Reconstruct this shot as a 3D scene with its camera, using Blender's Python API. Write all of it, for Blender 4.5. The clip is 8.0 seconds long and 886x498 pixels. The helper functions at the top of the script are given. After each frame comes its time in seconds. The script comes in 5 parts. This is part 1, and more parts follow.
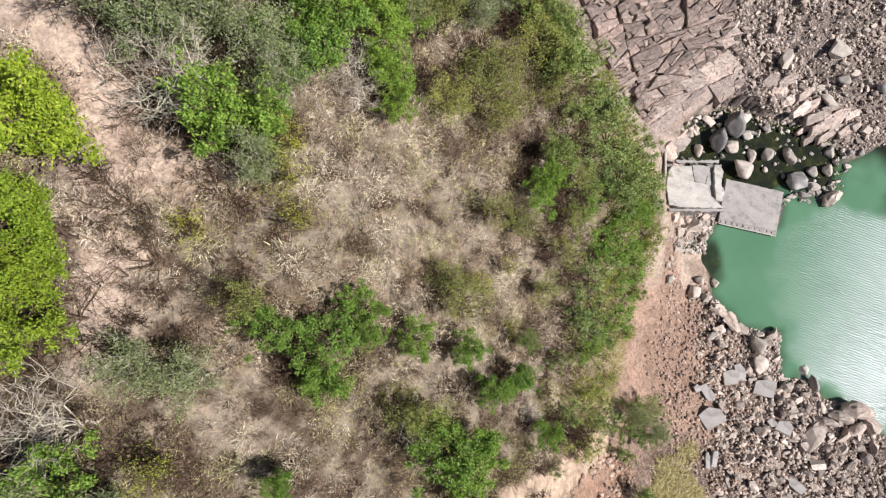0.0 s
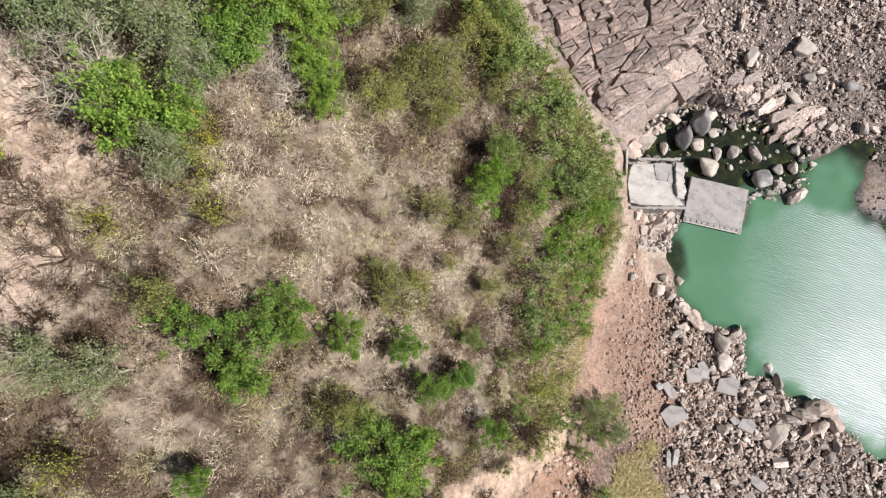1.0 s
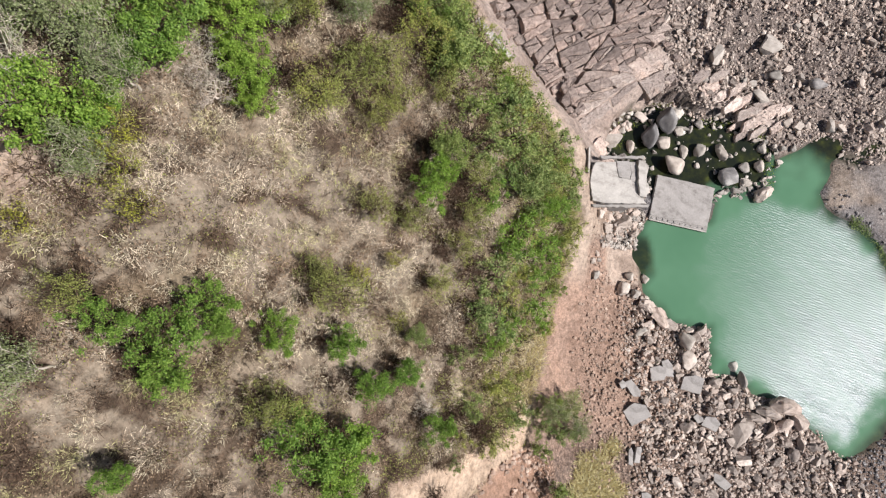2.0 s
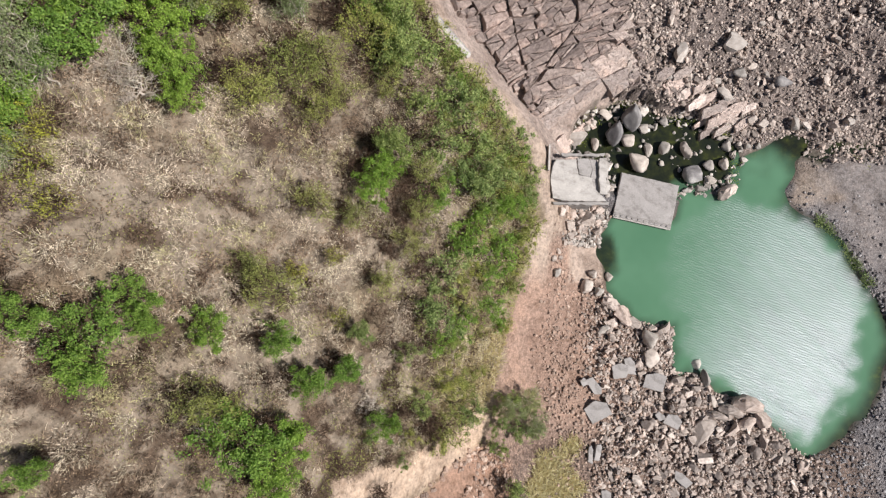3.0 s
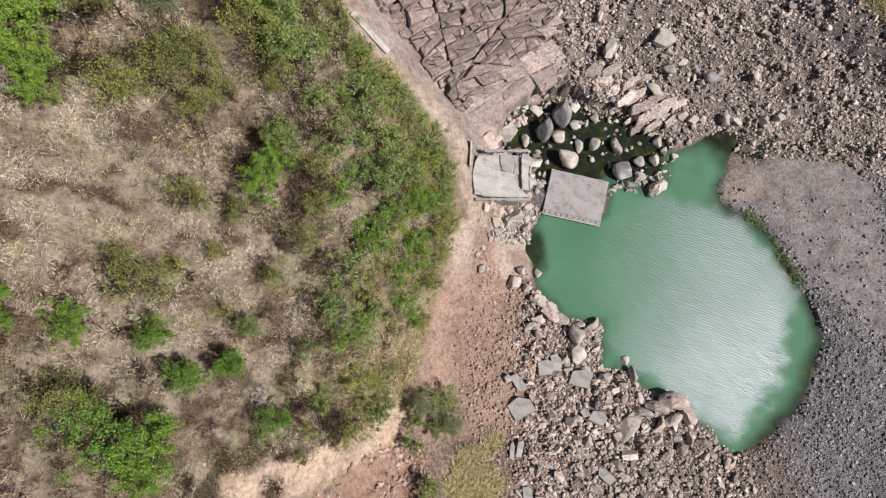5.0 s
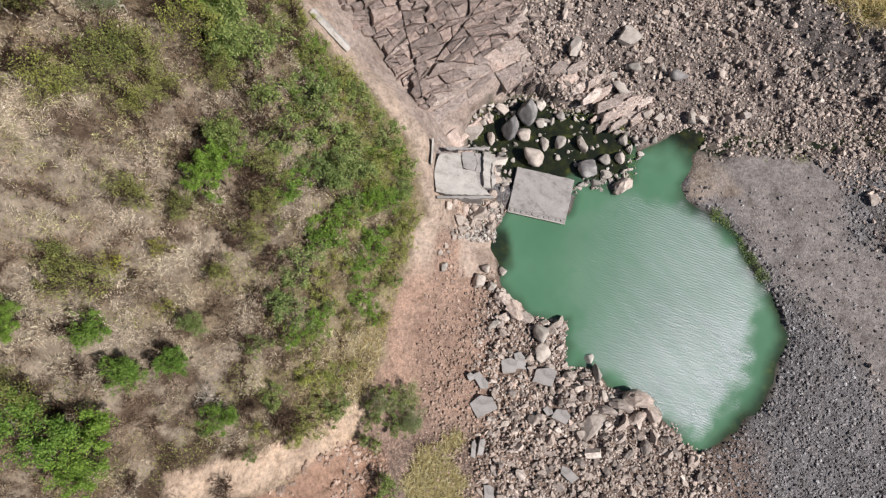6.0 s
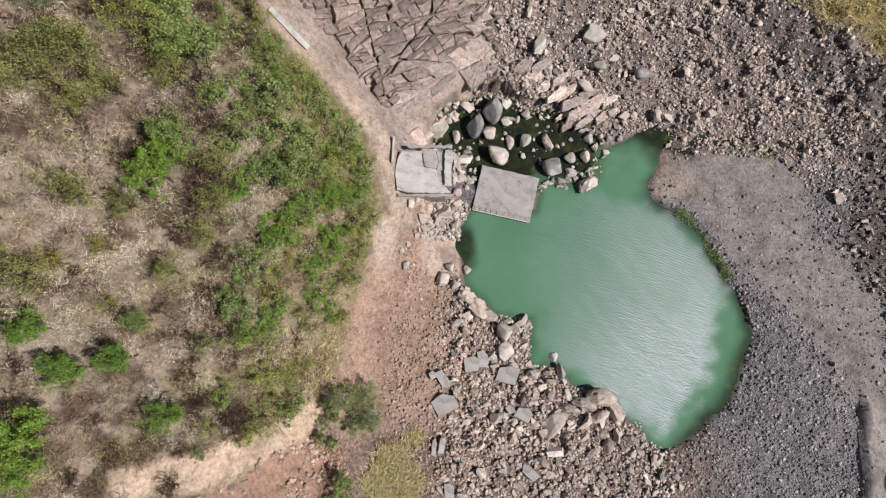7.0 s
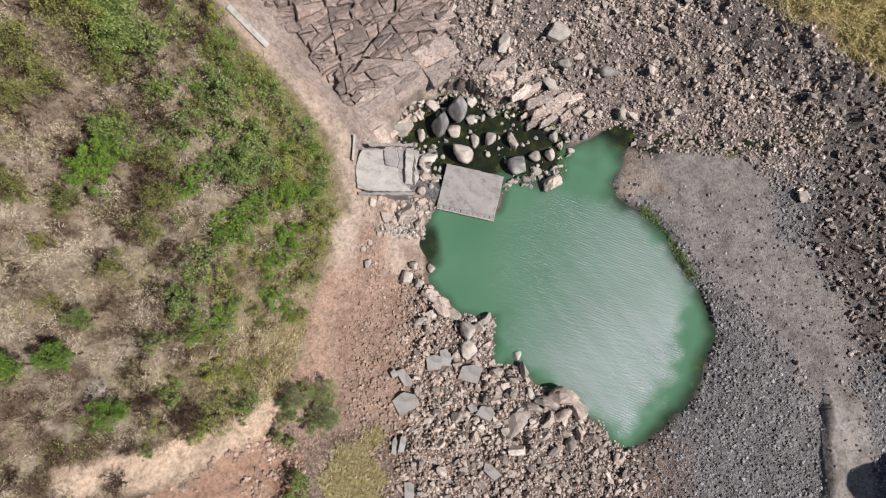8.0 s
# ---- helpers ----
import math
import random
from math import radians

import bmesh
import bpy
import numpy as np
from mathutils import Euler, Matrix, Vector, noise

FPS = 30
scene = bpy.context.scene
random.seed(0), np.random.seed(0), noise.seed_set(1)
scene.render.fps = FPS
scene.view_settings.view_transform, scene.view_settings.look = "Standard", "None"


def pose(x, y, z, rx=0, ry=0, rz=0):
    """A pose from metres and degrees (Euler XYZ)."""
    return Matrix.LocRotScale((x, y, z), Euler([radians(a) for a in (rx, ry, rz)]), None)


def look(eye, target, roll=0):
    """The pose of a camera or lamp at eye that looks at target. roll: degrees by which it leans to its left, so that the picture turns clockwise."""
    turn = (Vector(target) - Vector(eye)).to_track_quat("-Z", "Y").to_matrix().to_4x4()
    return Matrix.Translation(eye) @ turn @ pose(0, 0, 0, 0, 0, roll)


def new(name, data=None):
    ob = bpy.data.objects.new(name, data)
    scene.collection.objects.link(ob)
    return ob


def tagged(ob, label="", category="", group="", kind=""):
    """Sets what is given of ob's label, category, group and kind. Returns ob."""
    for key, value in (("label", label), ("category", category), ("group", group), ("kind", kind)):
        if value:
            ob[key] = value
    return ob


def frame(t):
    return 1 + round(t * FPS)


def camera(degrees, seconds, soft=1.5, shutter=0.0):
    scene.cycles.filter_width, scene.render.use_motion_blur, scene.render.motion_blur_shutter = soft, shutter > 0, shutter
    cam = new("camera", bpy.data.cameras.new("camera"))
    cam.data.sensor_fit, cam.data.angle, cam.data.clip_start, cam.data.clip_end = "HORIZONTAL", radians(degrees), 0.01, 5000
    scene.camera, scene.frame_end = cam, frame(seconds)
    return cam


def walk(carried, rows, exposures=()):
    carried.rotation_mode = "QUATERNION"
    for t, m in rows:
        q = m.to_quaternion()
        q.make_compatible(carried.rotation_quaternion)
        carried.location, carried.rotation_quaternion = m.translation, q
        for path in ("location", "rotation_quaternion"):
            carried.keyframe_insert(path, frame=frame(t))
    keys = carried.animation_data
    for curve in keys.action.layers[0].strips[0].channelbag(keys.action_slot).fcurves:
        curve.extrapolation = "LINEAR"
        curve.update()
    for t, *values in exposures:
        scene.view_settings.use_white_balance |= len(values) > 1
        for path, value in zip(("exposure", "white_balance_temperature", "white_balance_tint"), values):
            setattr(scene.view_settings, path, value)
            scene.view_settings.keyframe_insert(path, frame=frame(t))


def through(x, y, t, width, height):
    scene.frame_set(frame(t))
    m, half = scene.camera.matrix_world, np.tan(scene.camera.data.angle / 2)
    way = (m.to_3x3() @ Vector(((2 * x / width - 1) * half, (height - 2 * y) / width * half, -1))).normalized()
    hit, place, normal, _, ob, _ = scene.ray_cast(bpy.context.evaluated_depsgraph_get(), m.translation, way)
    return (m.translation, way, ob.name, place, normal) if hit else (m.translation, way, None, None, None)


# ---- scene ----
cam = camera(68.9, 8.0, soft=1.3)
METRES, EYE, TILT, LEAN, TURN = 36.0, 80.9, -83.0, 0.0, 0.0
ROWS = [
    (0.0, 0.0, 0.0, 0.0, 0.0, 0.0, 0.0),
    (0.5, 0.0647, 0.0012, -0.0023, 0.0, -0.04, 0.01),
    (1.0, 0.1245, 0.002, -0.0043, 0.02, -0.07, 0.02),
    (1.5, 0.1835, 0.0019, -0.0062, 0.03, -0.09, 0.04),
    (3.0, 0.3723, 0.0037, -0.0147, 0.07, -0.16, 0.05),
    (3.5, 0.4368, 0.0041, -0.0181, 0.11, -0.16, 0.07),
    (4.0, 0.4973, 0.005, -0.022, 0.13, -0.14, 0.07),
    (4.5, 0.5618, 0.0065, -0.026, 0.16, -0.11, 0.08),
    (6.0, 0.7485, 0.01, -0.0368, 0.27, -0.09, 0.13),
    (6.5, 0.8132, 0.0118, -0.0407, 0.29, -0.07, 0.13),
    (7.0, 0.8731, 0.0134, -0.0434, 0.3, -0.07, 0.13),
    (7.5, 0.938, 0.0153, -0.0463, 0.31, -0.08, 0.12),
    (8.0, 0.9986, 0.0162, -0.0486, 0.34, -0.08, 0.12),
]
walk(cam, [(t, pose(0, 0, EYE, TILT, LEAN, TURN) @ pose(METRES * x, METRES * y, METRES * z, 90 + pitch, roll, yaw)) for t, x, y, z, yaw, pitch, roll in ROWS],
     [(0.0, 0.56), (2.0, 0.47), (4.0, 0.33), (6.0, 0.24), (8.0, 0.21)])

SUN_UP, SUN_TO = 50.0, (0.965, -0.262)      # height in degrees; the way towards it on the plan
world = bpy.data.worlds.new("sky")
scene.world = world
world.use_nodes = True
sky = world.node_tree.nodes.new("ShaderNodeTexSky")
sky.sky_type, sky.sun_disc = "NISHITA", False
sky.sun_elevation, sky.sun_rotation = radians(SUN_UP), math.atan2(SUN_TO[0], SUN_TO[1])
back = world.node_tree.nodes["Background"]
back.inputs["Strength"].default_value = 0.05
world.node_tree.links.new(sky.outputs["Color"], back.inputs["Color"])
sun = new("sun", bpy.data.lights.new("sun", "SUN"))
sun.data.energy, sun.data.angle, sun.data.color = 5.0, radians(0.55), (1.0, 0.965, 0.92)
up = math.tan(radians(SUN_UP))
sun.matrix_world = look((SUN_TO[0] * 150, SUN_TO[1] * 150, 150 * up), (0, 0, 0))

# ---- materials ----


def ramp(nt, source, stops):
    n = nt.nodes.new("ShaderNodeValToRGB")
    while len(n.color_ramp.elements) < len(stops):
        n.color_ramp.elements.new(0.5)
    for e, (p, c) in zip(n.color_ramp.elements, stops):
        e.position, e.color = p, (*c, 1)
    nt.links.new(source, n.inputs[0])
    return n.outputs[0]


def noise_of(nt, scale, detail=5, rough=0.6, coords="Object", stretch=None):
    tc = nt.nodes.new("ShaderNodeTexCoord")
    vec = tc.outputs[coords]
    if stretch:
        for key, value in (("Rotation", (0, 0, radians(stretch[3]))), ("Scale", stretch[:3])):
            mp = nt.nodes.new("ShaderNodeMapping")
            mp.inputs[key].default_value = value
            nt.links.new(vec, mp.inputs[0])
            vec = mp.outputs[0]
    n = nt.nodes.new("ShaderNodeTexNoise")
    n.inputs["Scale"].default_value, n.inputs["Detail"].default_value, n.inputs["Roughness"].default_value = scale, detail, rough
    nt.links.new(vec, n.inputs["Vector"])
    return n.outputs["Fac"]


def mix(nt, kind, fac, a, b):
    n = nt.nodes.new("ShaderNodeMix")
    n.data_type, n.blend_type = "RGBA", kind
    for key, v in ((0, fac), (6, a), (7, b)):
        if hasattr(v, "is_linked"):
            nt.links.new(v, n.inputs[key])
        else:
            n.inputs[key].default_value = v if key == 0 else (*v, 1)
    return n.outputs[2]


def maths(nt, op, a, b):
    n = nt.nodes.new("ShaderNodeMath")
    n.operation = op
    for key, v in ((0, a), (1, b)):
        if hasattr(v, "is_linked"):
            nt.links.new(v, n.inputs[key])
        else:
            n.inputs[key].default_value = v
    return n.outputs[0]


def bump(nt, height, strength, distance, normal=None):
    n = nt.nodes.new("ShaderNodeBump")
    n.inputs["Strength"].default_value, n.inputs["Distance"].default_value = strength, distance
    nt.links.new(height, n.inputs["Height"])
    if normal:
        nt.links.new(normal, n.inputs["Normal"])
    return n.outputs[0]


def blank(name):
    m = bpy.data.materials.new(name)
    m.use_nodes = True
    return m, m.node_tree, m.node_tree.nodes["Principled BSDF"]


def stone_material(name, dark, mid, pale, fine=3.0, broad=0.25, rough=0.9, wander=0.35, island=False):
    """Weathered stone: grain, broad stains, and a tone of its own for each piece."""
    m, nt, p = blank(name)
    f = noise_of(nt, fine, 8, 0.7)
    b = noise_of(nt, broad, 4, 0.6)
    c = ramp(nt, f, [(0.3, dark), (0.5, mid), (0.72, pale)])
    c = mix(nt, "MULTIPLY", 0.5, c, ramp(nt, b, [(0.3, (0.62, 0.58, 0.56)), (0.65, (1, 1, 1))]))
    if island:
        r = nt.nodes.new("ShaderNodeNewGeometry").outputs["Random Per Island"]
    else:
        r = nt.nodes.new("ShaderNodeObjectInfo").outputs["Random"]
    tone = ramp(nt, r, [(0.0, (1 - wander, 1 - wander * 1.05, 1 - wander * 1.05)), (0.45, (0.92, 0.9, 0.88)), (0.8, (1.08, 1.0, 0.96)), (1.0, (1 + wander, 1 + wander, 1 + wander * 0.95))])
    c = mix(nt, "MULTIPLY", 1.0, c, tone)
    nt.links.new(c, p.inputs["Base Color"])
    p.inputs["Roughness"].default_value = rough
    p.inputs["Specular IOR Level"].default_value = 0.25
    nt.links.new(bump(nt, f, 0.6, 0.08), p.inputs["Normal"])
    return m


def cracked_rock(name, dark, mid, pale):
    """Bedrock with hair cracks, rust stains and a tone of its own for each plate."""
    m = stone_material(name, dark, mid, pale, 1.6, 0.35, wander=0.42)
    nt = m.node_tree
    p = nt.nodes["Principled BSDF"]
    base = p.inputs["Base Color"].links[0].from_socket
    geo = nt.nodes.new("ShaderNodeNewGeometry").outputs["Position"]
    mp = nt.nodes.new("ShaderNodeMapping")
    mp.inputs["Rotation"].default_value = (0, 0, radians(-31))
    nt.links.new(geo, mp.inputs[0])
    sq = nt.nodes.new("ShaderNodeMapping")
    sq.inputs["Scale"].default_value = (0.6, 1.15, 1.0)
    nt.links.new(mp.outputs[0], sq.inputs[0])
    wob = nt.nodes.new("ShaderNodeTexNoise")
    wob.inputs["Scale"].default_value = 1.5
    nt.links.new(geo, wob.inputs["Vector"])
    at = mix(nt, "ADD", 0.5, sq.outputs[0], wob.outputs["Color"])
    v = nt.nodes.new("ShaderNodeTexVoronoi")
    v.feature = "DISTANCE_TO_EDGE"
    v.inputs["Scale"].default_value = 1.0
    nt.links.new(at, v.inputs["Vector"])
    crack = ramp(nt, v.outputs["Distance"], [(0.0, (0.3, 0.28, 0.28)), (0.016, (1, 1, 1))])
    c = mix(nt, "MULTIPLY", ramp(nt, noise_of(nt, 0.5, 3), [(0.42, (0, 0, 0)), (0.6, (0.7, 0.7, 0.7))]), base, crack)
    rust = noise_of(nt, 0.3, 4, 0.6)
    c = mix(nt, "MULTIPLY", ramp(nt, rust, [(0.54, (0, 0, 0)), (0.7, (0.4, 0.4, 0.4))]), c, (1.15, 0.86, 0.66))
    nt.links.new(c, p.inputs["Base Color"])
    tex = nt.nodes.new("ShaderNodeTexNoise")
    tex.inputs["Scale"].default_value, tex.inputs["Detail"].default_value, tex.inputs["Roughness"].default_value = 2.0, 8, 0.7
    nt.links.new(sq.outputs[0], tex.inputs["Vector"])
    strata = ramp(nt, tex.outputs["Fac"], [(0.36, (0, 0, 0)), (0.44, (0.45, 0.45, 0.45)), (0.5, (0.5, 0.5, 0.5)), (0.56, (0.9, 0.9, 0.9)), (0.7, (1, 1, 1))])
    n1 = bump(nt, strata, 1.0, 0.16, p.inputs["Normal"].links[0].from_socket)
    nt.links.new(bump(nt, crack, 0.4, 0.06, n1), p.inputs["Normal"])
    return m


def leaf_material(name, shades, glow=0.3, rough=0.55, through=(1.2, 1.3, 0.6)):
    """Leaves: every leaf a shade of its own, and each plant too; some light comes through."""
    m, nt, p = blank(name)
    r = nt.nodes.new("ShaderNodeNewGeometry").outputs["Random Per Island"]
    o = nt.nodes.new("ShaderNodeObjectInfo").outputs["Random"]
    c = ramp(nt, r, [(0.0, shades[0]), (0.5, shades[1]), (1.0, shades[2])])
    c = mix(nt, "MULTIPLY", 0.8, c, ramp(nt, o, [(0, (0.72, 0.8, 0.75)), (0.5, (1, 1, 1)), (1, (1.12, 1.1, 0.9))]))
    nt.links.new(c, p.inputs["Base Color"])
    p.inputs["Roughness"].default_value = rough
    p.inputs["Specular IOR Level"].default_value = 0.3
    t = nt.nodes.new("ShaderNodeBsdfTranslucent")
    nt.links.new(mix(nt, "MULTIPLY", 1.0, c, through), t.inputs["Color"])
    s = nt.nodes.new("ShaderNodeMixShader")
    s.inputs[0].default_value = glow
    nt.links.new(p.outputs[0], s.inputs[1])
    nt.links.new(t.outputs[0], s.inputs[2])
    nt.links.new(s.outputs[0], nt.nodes["Material Output"].inputs["Surface"])
    return m


def twig_material(name, dark, pale):
    m, nt, p = blank(name)
    o = nt.nodes.new("ShaderNodeObjectInfo").outputs["Random"]
    r = nt.nodes.new("ShaderNodeNewGeometry").outputs["Random Per Island"]
    c = ramp(nt, r, [(0.0, dark), (1.0, pale)])
    c = mix(nt, "MULTIPLY", 0.85, c, ramp(nt, o, [(0, (0.62, 0.56, 0.52)), (0.5, (1, 0.96, 0.9)), (1, (1.2, 1.15, 1.08))]))
    c = mix(nt, "MULTIPLY", 0.5, c, ramp(nt, noise_of(nt, 9, 3), [(0.3, (0.6, 0.58, 0.55)), (0.7, (1.1, 1.1, 1.1))]))
    c = mix(nt, "MULTIPLY", 0.9, c, ramp(nt, noise_of(nt, 0.2, 4, 0.65), [(0.33, (0.72, 0.66, 0.62)), (0.45, (1.05, 0.98, 0.95)), (0.56, (0.95, 1.0, 0.84)), (0.7, (1.15, 1.1, 1.08))]))
    nt.links.new(c, p.inputs["Base Color"])
    p.inputs["Roughness"].default_value = 0.9
    p.inputs["Specular IOR Level"].default_value = 0.2
    return m


def scrub_material():
    """Leafless scrub: each bush has a colour of its own, each twig its shade."""
    m, nt, p = blank("leafless_scrub")
    at = nt.nodes.new("ShaderNodeAttribute")
    at.attribute_name = "bark"
    r = nt.nodes.new("ShaderNodeNewGeometry").outputs["Random Per Island"]
    c = mix(nt, "MULTIPLY", 1.0, at.outputs["Color"], ramp(nt, r, [(0.0, (0.45, 0.42, 0.4)), (0.5, (1, 1, 1)), (1.0, (1.35, 1.33, 1.3))]))
    c = mix(nt, "MULTIPLY", 0.5, c, ramp(nt, noise_of(nt, 9, 3), [(0.3, (0.6, 0.58, 0.55)), (0.7, (1.1, 1.1, 1.1))]))
    nt.links.new(c, p.inputs["Base Color"])
    p.inputs["Roughness"].default_value = 0.9
    p.inputs["Specular IOR Level"].default_value = 0.2
    return m


def ground_material():
    """Earth, litter, sand and gravel: the soil's colour, shade patches included, comes with the land, grain and stones
    from here.
    """
    m, nt, p = blank("earth_and_gravel")
    at = nt.nodes.new("ShaderNodeAttribute")
    at.attribute_name = "soil"
    gr = nt.nodes.new("ShaderNodeAttribute")
    gr.attribute_name = "stony"
    c = at.outputs["Color"]
    broad = noise_of(nt, 0.22, 6, 0.65)
    fine = noise_of(nt, 2.6, 9, 0.75)
    grain = noise_of(nt, 9, 4, 0.8)
    c = mix(nt, "MULTIPLY", 0.75, c, ramp(nt, broad, [(0.3, (0.66, 0.62, 0.6)), (0.5, (1, 1, 1)), (0.72, (1.25, 1.2, 1.15))]))
    c = mix(nt, "MULTIPLY", 0.7, c, ramp(nt, noise_of(nt, 0.75, 5, 0.7), [(0.34, (0.55, 0.5, 0.46)), (0.5, (1, 1, 1)), (0.68, (1.22, 1.16, 1.12))]))
    c = mix(nt, "MULTIPLY", 0.9, c, ramp(nt, fine, [(0.33, (0.46, 0.44, 0.43)), (0.5, (1, 1, 1)), (0.7, (1.4, 1.37, 1.34))]))
    c = mix(nt, "MULTIPLY", 0.6, c, ramp(nt, grain, [(0.3, (0.6, 0.58, 0.57)), (0.6, (1.1, 1.1, 1.1))]))
    tc = nt.nodes.new("ShaderNodeTexCoord")
    v = nt.nodes.new("ShaderNodeTexVoronoi")
    v.inputs["Scale"].default_value = 5.5
    nt.links.new(tc.outputs["Object"], v.inputs["Vector"])
    pebble = ramp(nt, v.outputs["Color"], [(0.1, (0.62, 0.62, 0.64)), (0.5, (0.95, 0.95, 0.95)), (0.85, (1.25, 1.22, 1.2)), (1.0, (1.9, 1.9, 1.85))])
    gaps = ramp(nt, v.outputs["Distance"], [(0.25, (1, 1, 1)), (0.75, (0.45, 0.44, 0.44))])
    c = mix(nt, "MULTIPLY", gr.outputs["Fac"], c, mix(nt, "MULTIPLY", 1.0, pebble, gaps))
    nt.links.new(c, p.inputs["Base Color"])
    p.inputs["Roughness"].default_value = 0.95
    p.inputs["Specular IOR Level"].default_value = 0.15
    b1 = bump(nt, fine, 0.7, 0.12)
    inv = maths(nt, "MULTIPLY", v.outputs["Distance"], maths(nt, "MULTIPLY", gr.outputs["Fac"], -1.0))
    nt.links.new(bump(nt, inv, 0.8, 0.12, b1), p.inputs["Normal"])
    return m


def water_material():
    """Turbid green water, ruffled by the wind in the open and calm under the banks."""
    m, nt, calm = blank("pool_water")
    at = nt.nodes.new("ShaderNodeAttribute")
    at.attribute_name = "deep"
    ru = nt.nodes.new("ShaderNodeAttribute")
    ru.attribute_name = "ruffled"
    cloud = noise_of(nt, 0.12, 3, 0.5)
    deep = ramp(nt, cloud, [(0.3, (0.068, 0.155, 0.092)), (0.7, (0.092, 0.19, 0.118))])
    algae = ramp(nt, noise_of(nt, 0.55, 5, 0.7), [(0.44, (0.012, 0.015, 0.01)), (0.58, (0.024, 0.028, 0.012)), (0.72, (0.065, 0.075, 0.018))])
    c = mix(nt, "MIX", at.outputs["Fac"], algae, deep)
    wavy = nt.nodes.new("ShaderNodeBsdfPrincipled")
    for p, rough, ior in ((calm, 0.06, 1.33), (wavy, 0.37, 2.6)):
        nt.links.new(c if p is calm else mix(nt, "MULTIPLY", 1.0, c, (0.8, 0.68, 0.82)), p.inputs["Base Color"])
        p.inputs["Roughness"].default_value, p.inputs["IOR"].default_value = rough, ior
    wavelets = nt.nodes.new("ShaderNodeTexWave")
    tc = nt.nodes.new("ShaderNodeTexCoord")
    turned = nt.nodes.new("ShaderNodeMapping")
    turned.inputs["Rotation"].default_value = (0, 0, radians(112))
    nt.links.new(tc.outputs["Object"], turned.inputs[0])
    nt.links.new(turned.outputs[0], wavelets.inputs["Vector"])
    for key, v in (("Scale", 1.05), ("Distortion", 3.0), ("Detail", 2.0), ("Detail Scale", 1.3)):
        wavelets.inputs[key].default_value = v
    ripple = maths(nt, "ADD", maths(nt, "MULTIPLY", wavelets.outputs["Fac"], 0.6), noise_of(nt, 4.2, 4, 0.65, stretch=(1.0, 2.2, 1, 22)))
    gust = noise_of(nt, 1.0, 3, 0.6, stretch=(0.10, 0.5, 1, 50))
    h = maths(nt, "MULTIPLY", ripple, ramp(nt, gust, [(0.35, (0.7, 0.7, 0.7)), (0.65, (1, 1, 1))]))
    wavy.inputs["Specular Tint"].default_value = (0.90, 0.91, 1.0, 1)
    nt.links.new(bump(nt, h, 1.0, 0.07), wavy.inputs["Normal"])
    nt.links.new(bump(nt, noise_of(nt, 0.9, 2, 0.5), 0.12, 0.03), calm.inputs["Normal"])
    gusts = maths(nt, "MULTIPLY", ru.outputs["Fac"], ramp(nt, gust, [(0.34, (0.7, 0.7, 0.7)), (0.62, (1, 1, 1))]))
    s = nt.nodes.new("ShaderNodeMixShader")
    nt.links.new(gusts, s.inputs[0])
    nt.links.new(calm.outputs[0], s.inputs[1])
    nt.links.new(wavy.outputs[0], s.inputs[2])
    nt.links.new(s.outputs[0], nt.nodes["Material Output"].inputs["Surface"])
    return m


def concrete_material(name, tone):
    m, nt, p = blank(name)
    f = noise_of(nt, 6, 8, 0.7)
    s = noise_of(nt, 0.7, 6, 0.7, stretch=(0.6, 1.3, 1, 15))
    c = ramp(nt, f, [(0.3, [v * 0.8 for v in tone]), (0.6, tone), (0.8, [v * 1.12 for v in tone])])
    c = mix(nt, "MULTIPLY", 0.85, c, ramp(nt, s, [(0.32, (0.5, 0.48, 0.46)), (0.48, (0.93, 0.92, 0.91)), (0.7, (1.15, 1.14, 1.13))]))
    c = mix(nt, "MULTIPLY", 0.6, c, ramp(nt, noise_of(nt, 0.9, 7, 0.75), [(0.36, (0.5, 0.47, 0.44)), (0.47, (1, 1, 1)), (0.75, (1.1, 1.09, 1.07))]))
    nt.links.new(c, p.inputs["Base Color"])
    p.inputs["Roughness"].default_value = 0.88
    p.inputs["Specular IOR Level"].default_value = 0.3
    nt.links.new(bump(nt, f, 0.35, 0.03), p.inputs["Normal"])
    return m


EARTH = ground_material()
WATER = water_material()
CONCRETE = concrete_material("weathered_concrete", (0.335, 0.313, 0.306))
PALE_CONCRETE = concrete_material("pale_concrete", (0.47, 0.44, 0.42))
BOULDER = stone_material("boulder_stone", (0.29, 0.265, 0.245), (0.46, 0.43, 0.40), (0.58, 0.55, 0.515), 1.6, 0.6, wander=0.3)
# broad dark and pale patches imitate a boulder's shaded and lit sides
DARK_BOULDER = stone_material("dark_boulder_stone", (0.09, 0.09, 0.10), (0.24, 0.235, 0.24), (0.50, 0.485, 0.475), 0.55, 0.6)
WARM_BOULDER = stone_material("pinkish_boulder_stone", (0.23, 0.195, 0.178), (0.41, 0.36, 0.33), (0.57, 0.51, 0.475), 1.8, 0.5, wander=0.45)
PALE_BOULDER = stone_material("pale_boulder_stone", (0.34, 0.305, 0.28), (0.51, 0.465, 0.43), (0.63, 0.585, 0.55), 1.8, 0.6, wander=0.22)
CRAG = stone_material("craggy_stone", (0.24, 0.195, 0.17), (0.45, 0.39, 0.355), (0.62, 0.55, 0.51), 2.6, 0.5, wander=0.25)
RUBBLE = stone_material("rubble_stone", (0.27, 0.23, 0.208), (0.47, 0.405, 0.367), (0.62, 0.555, 0.51), 4, 0.2, island=True, wander=0.42)
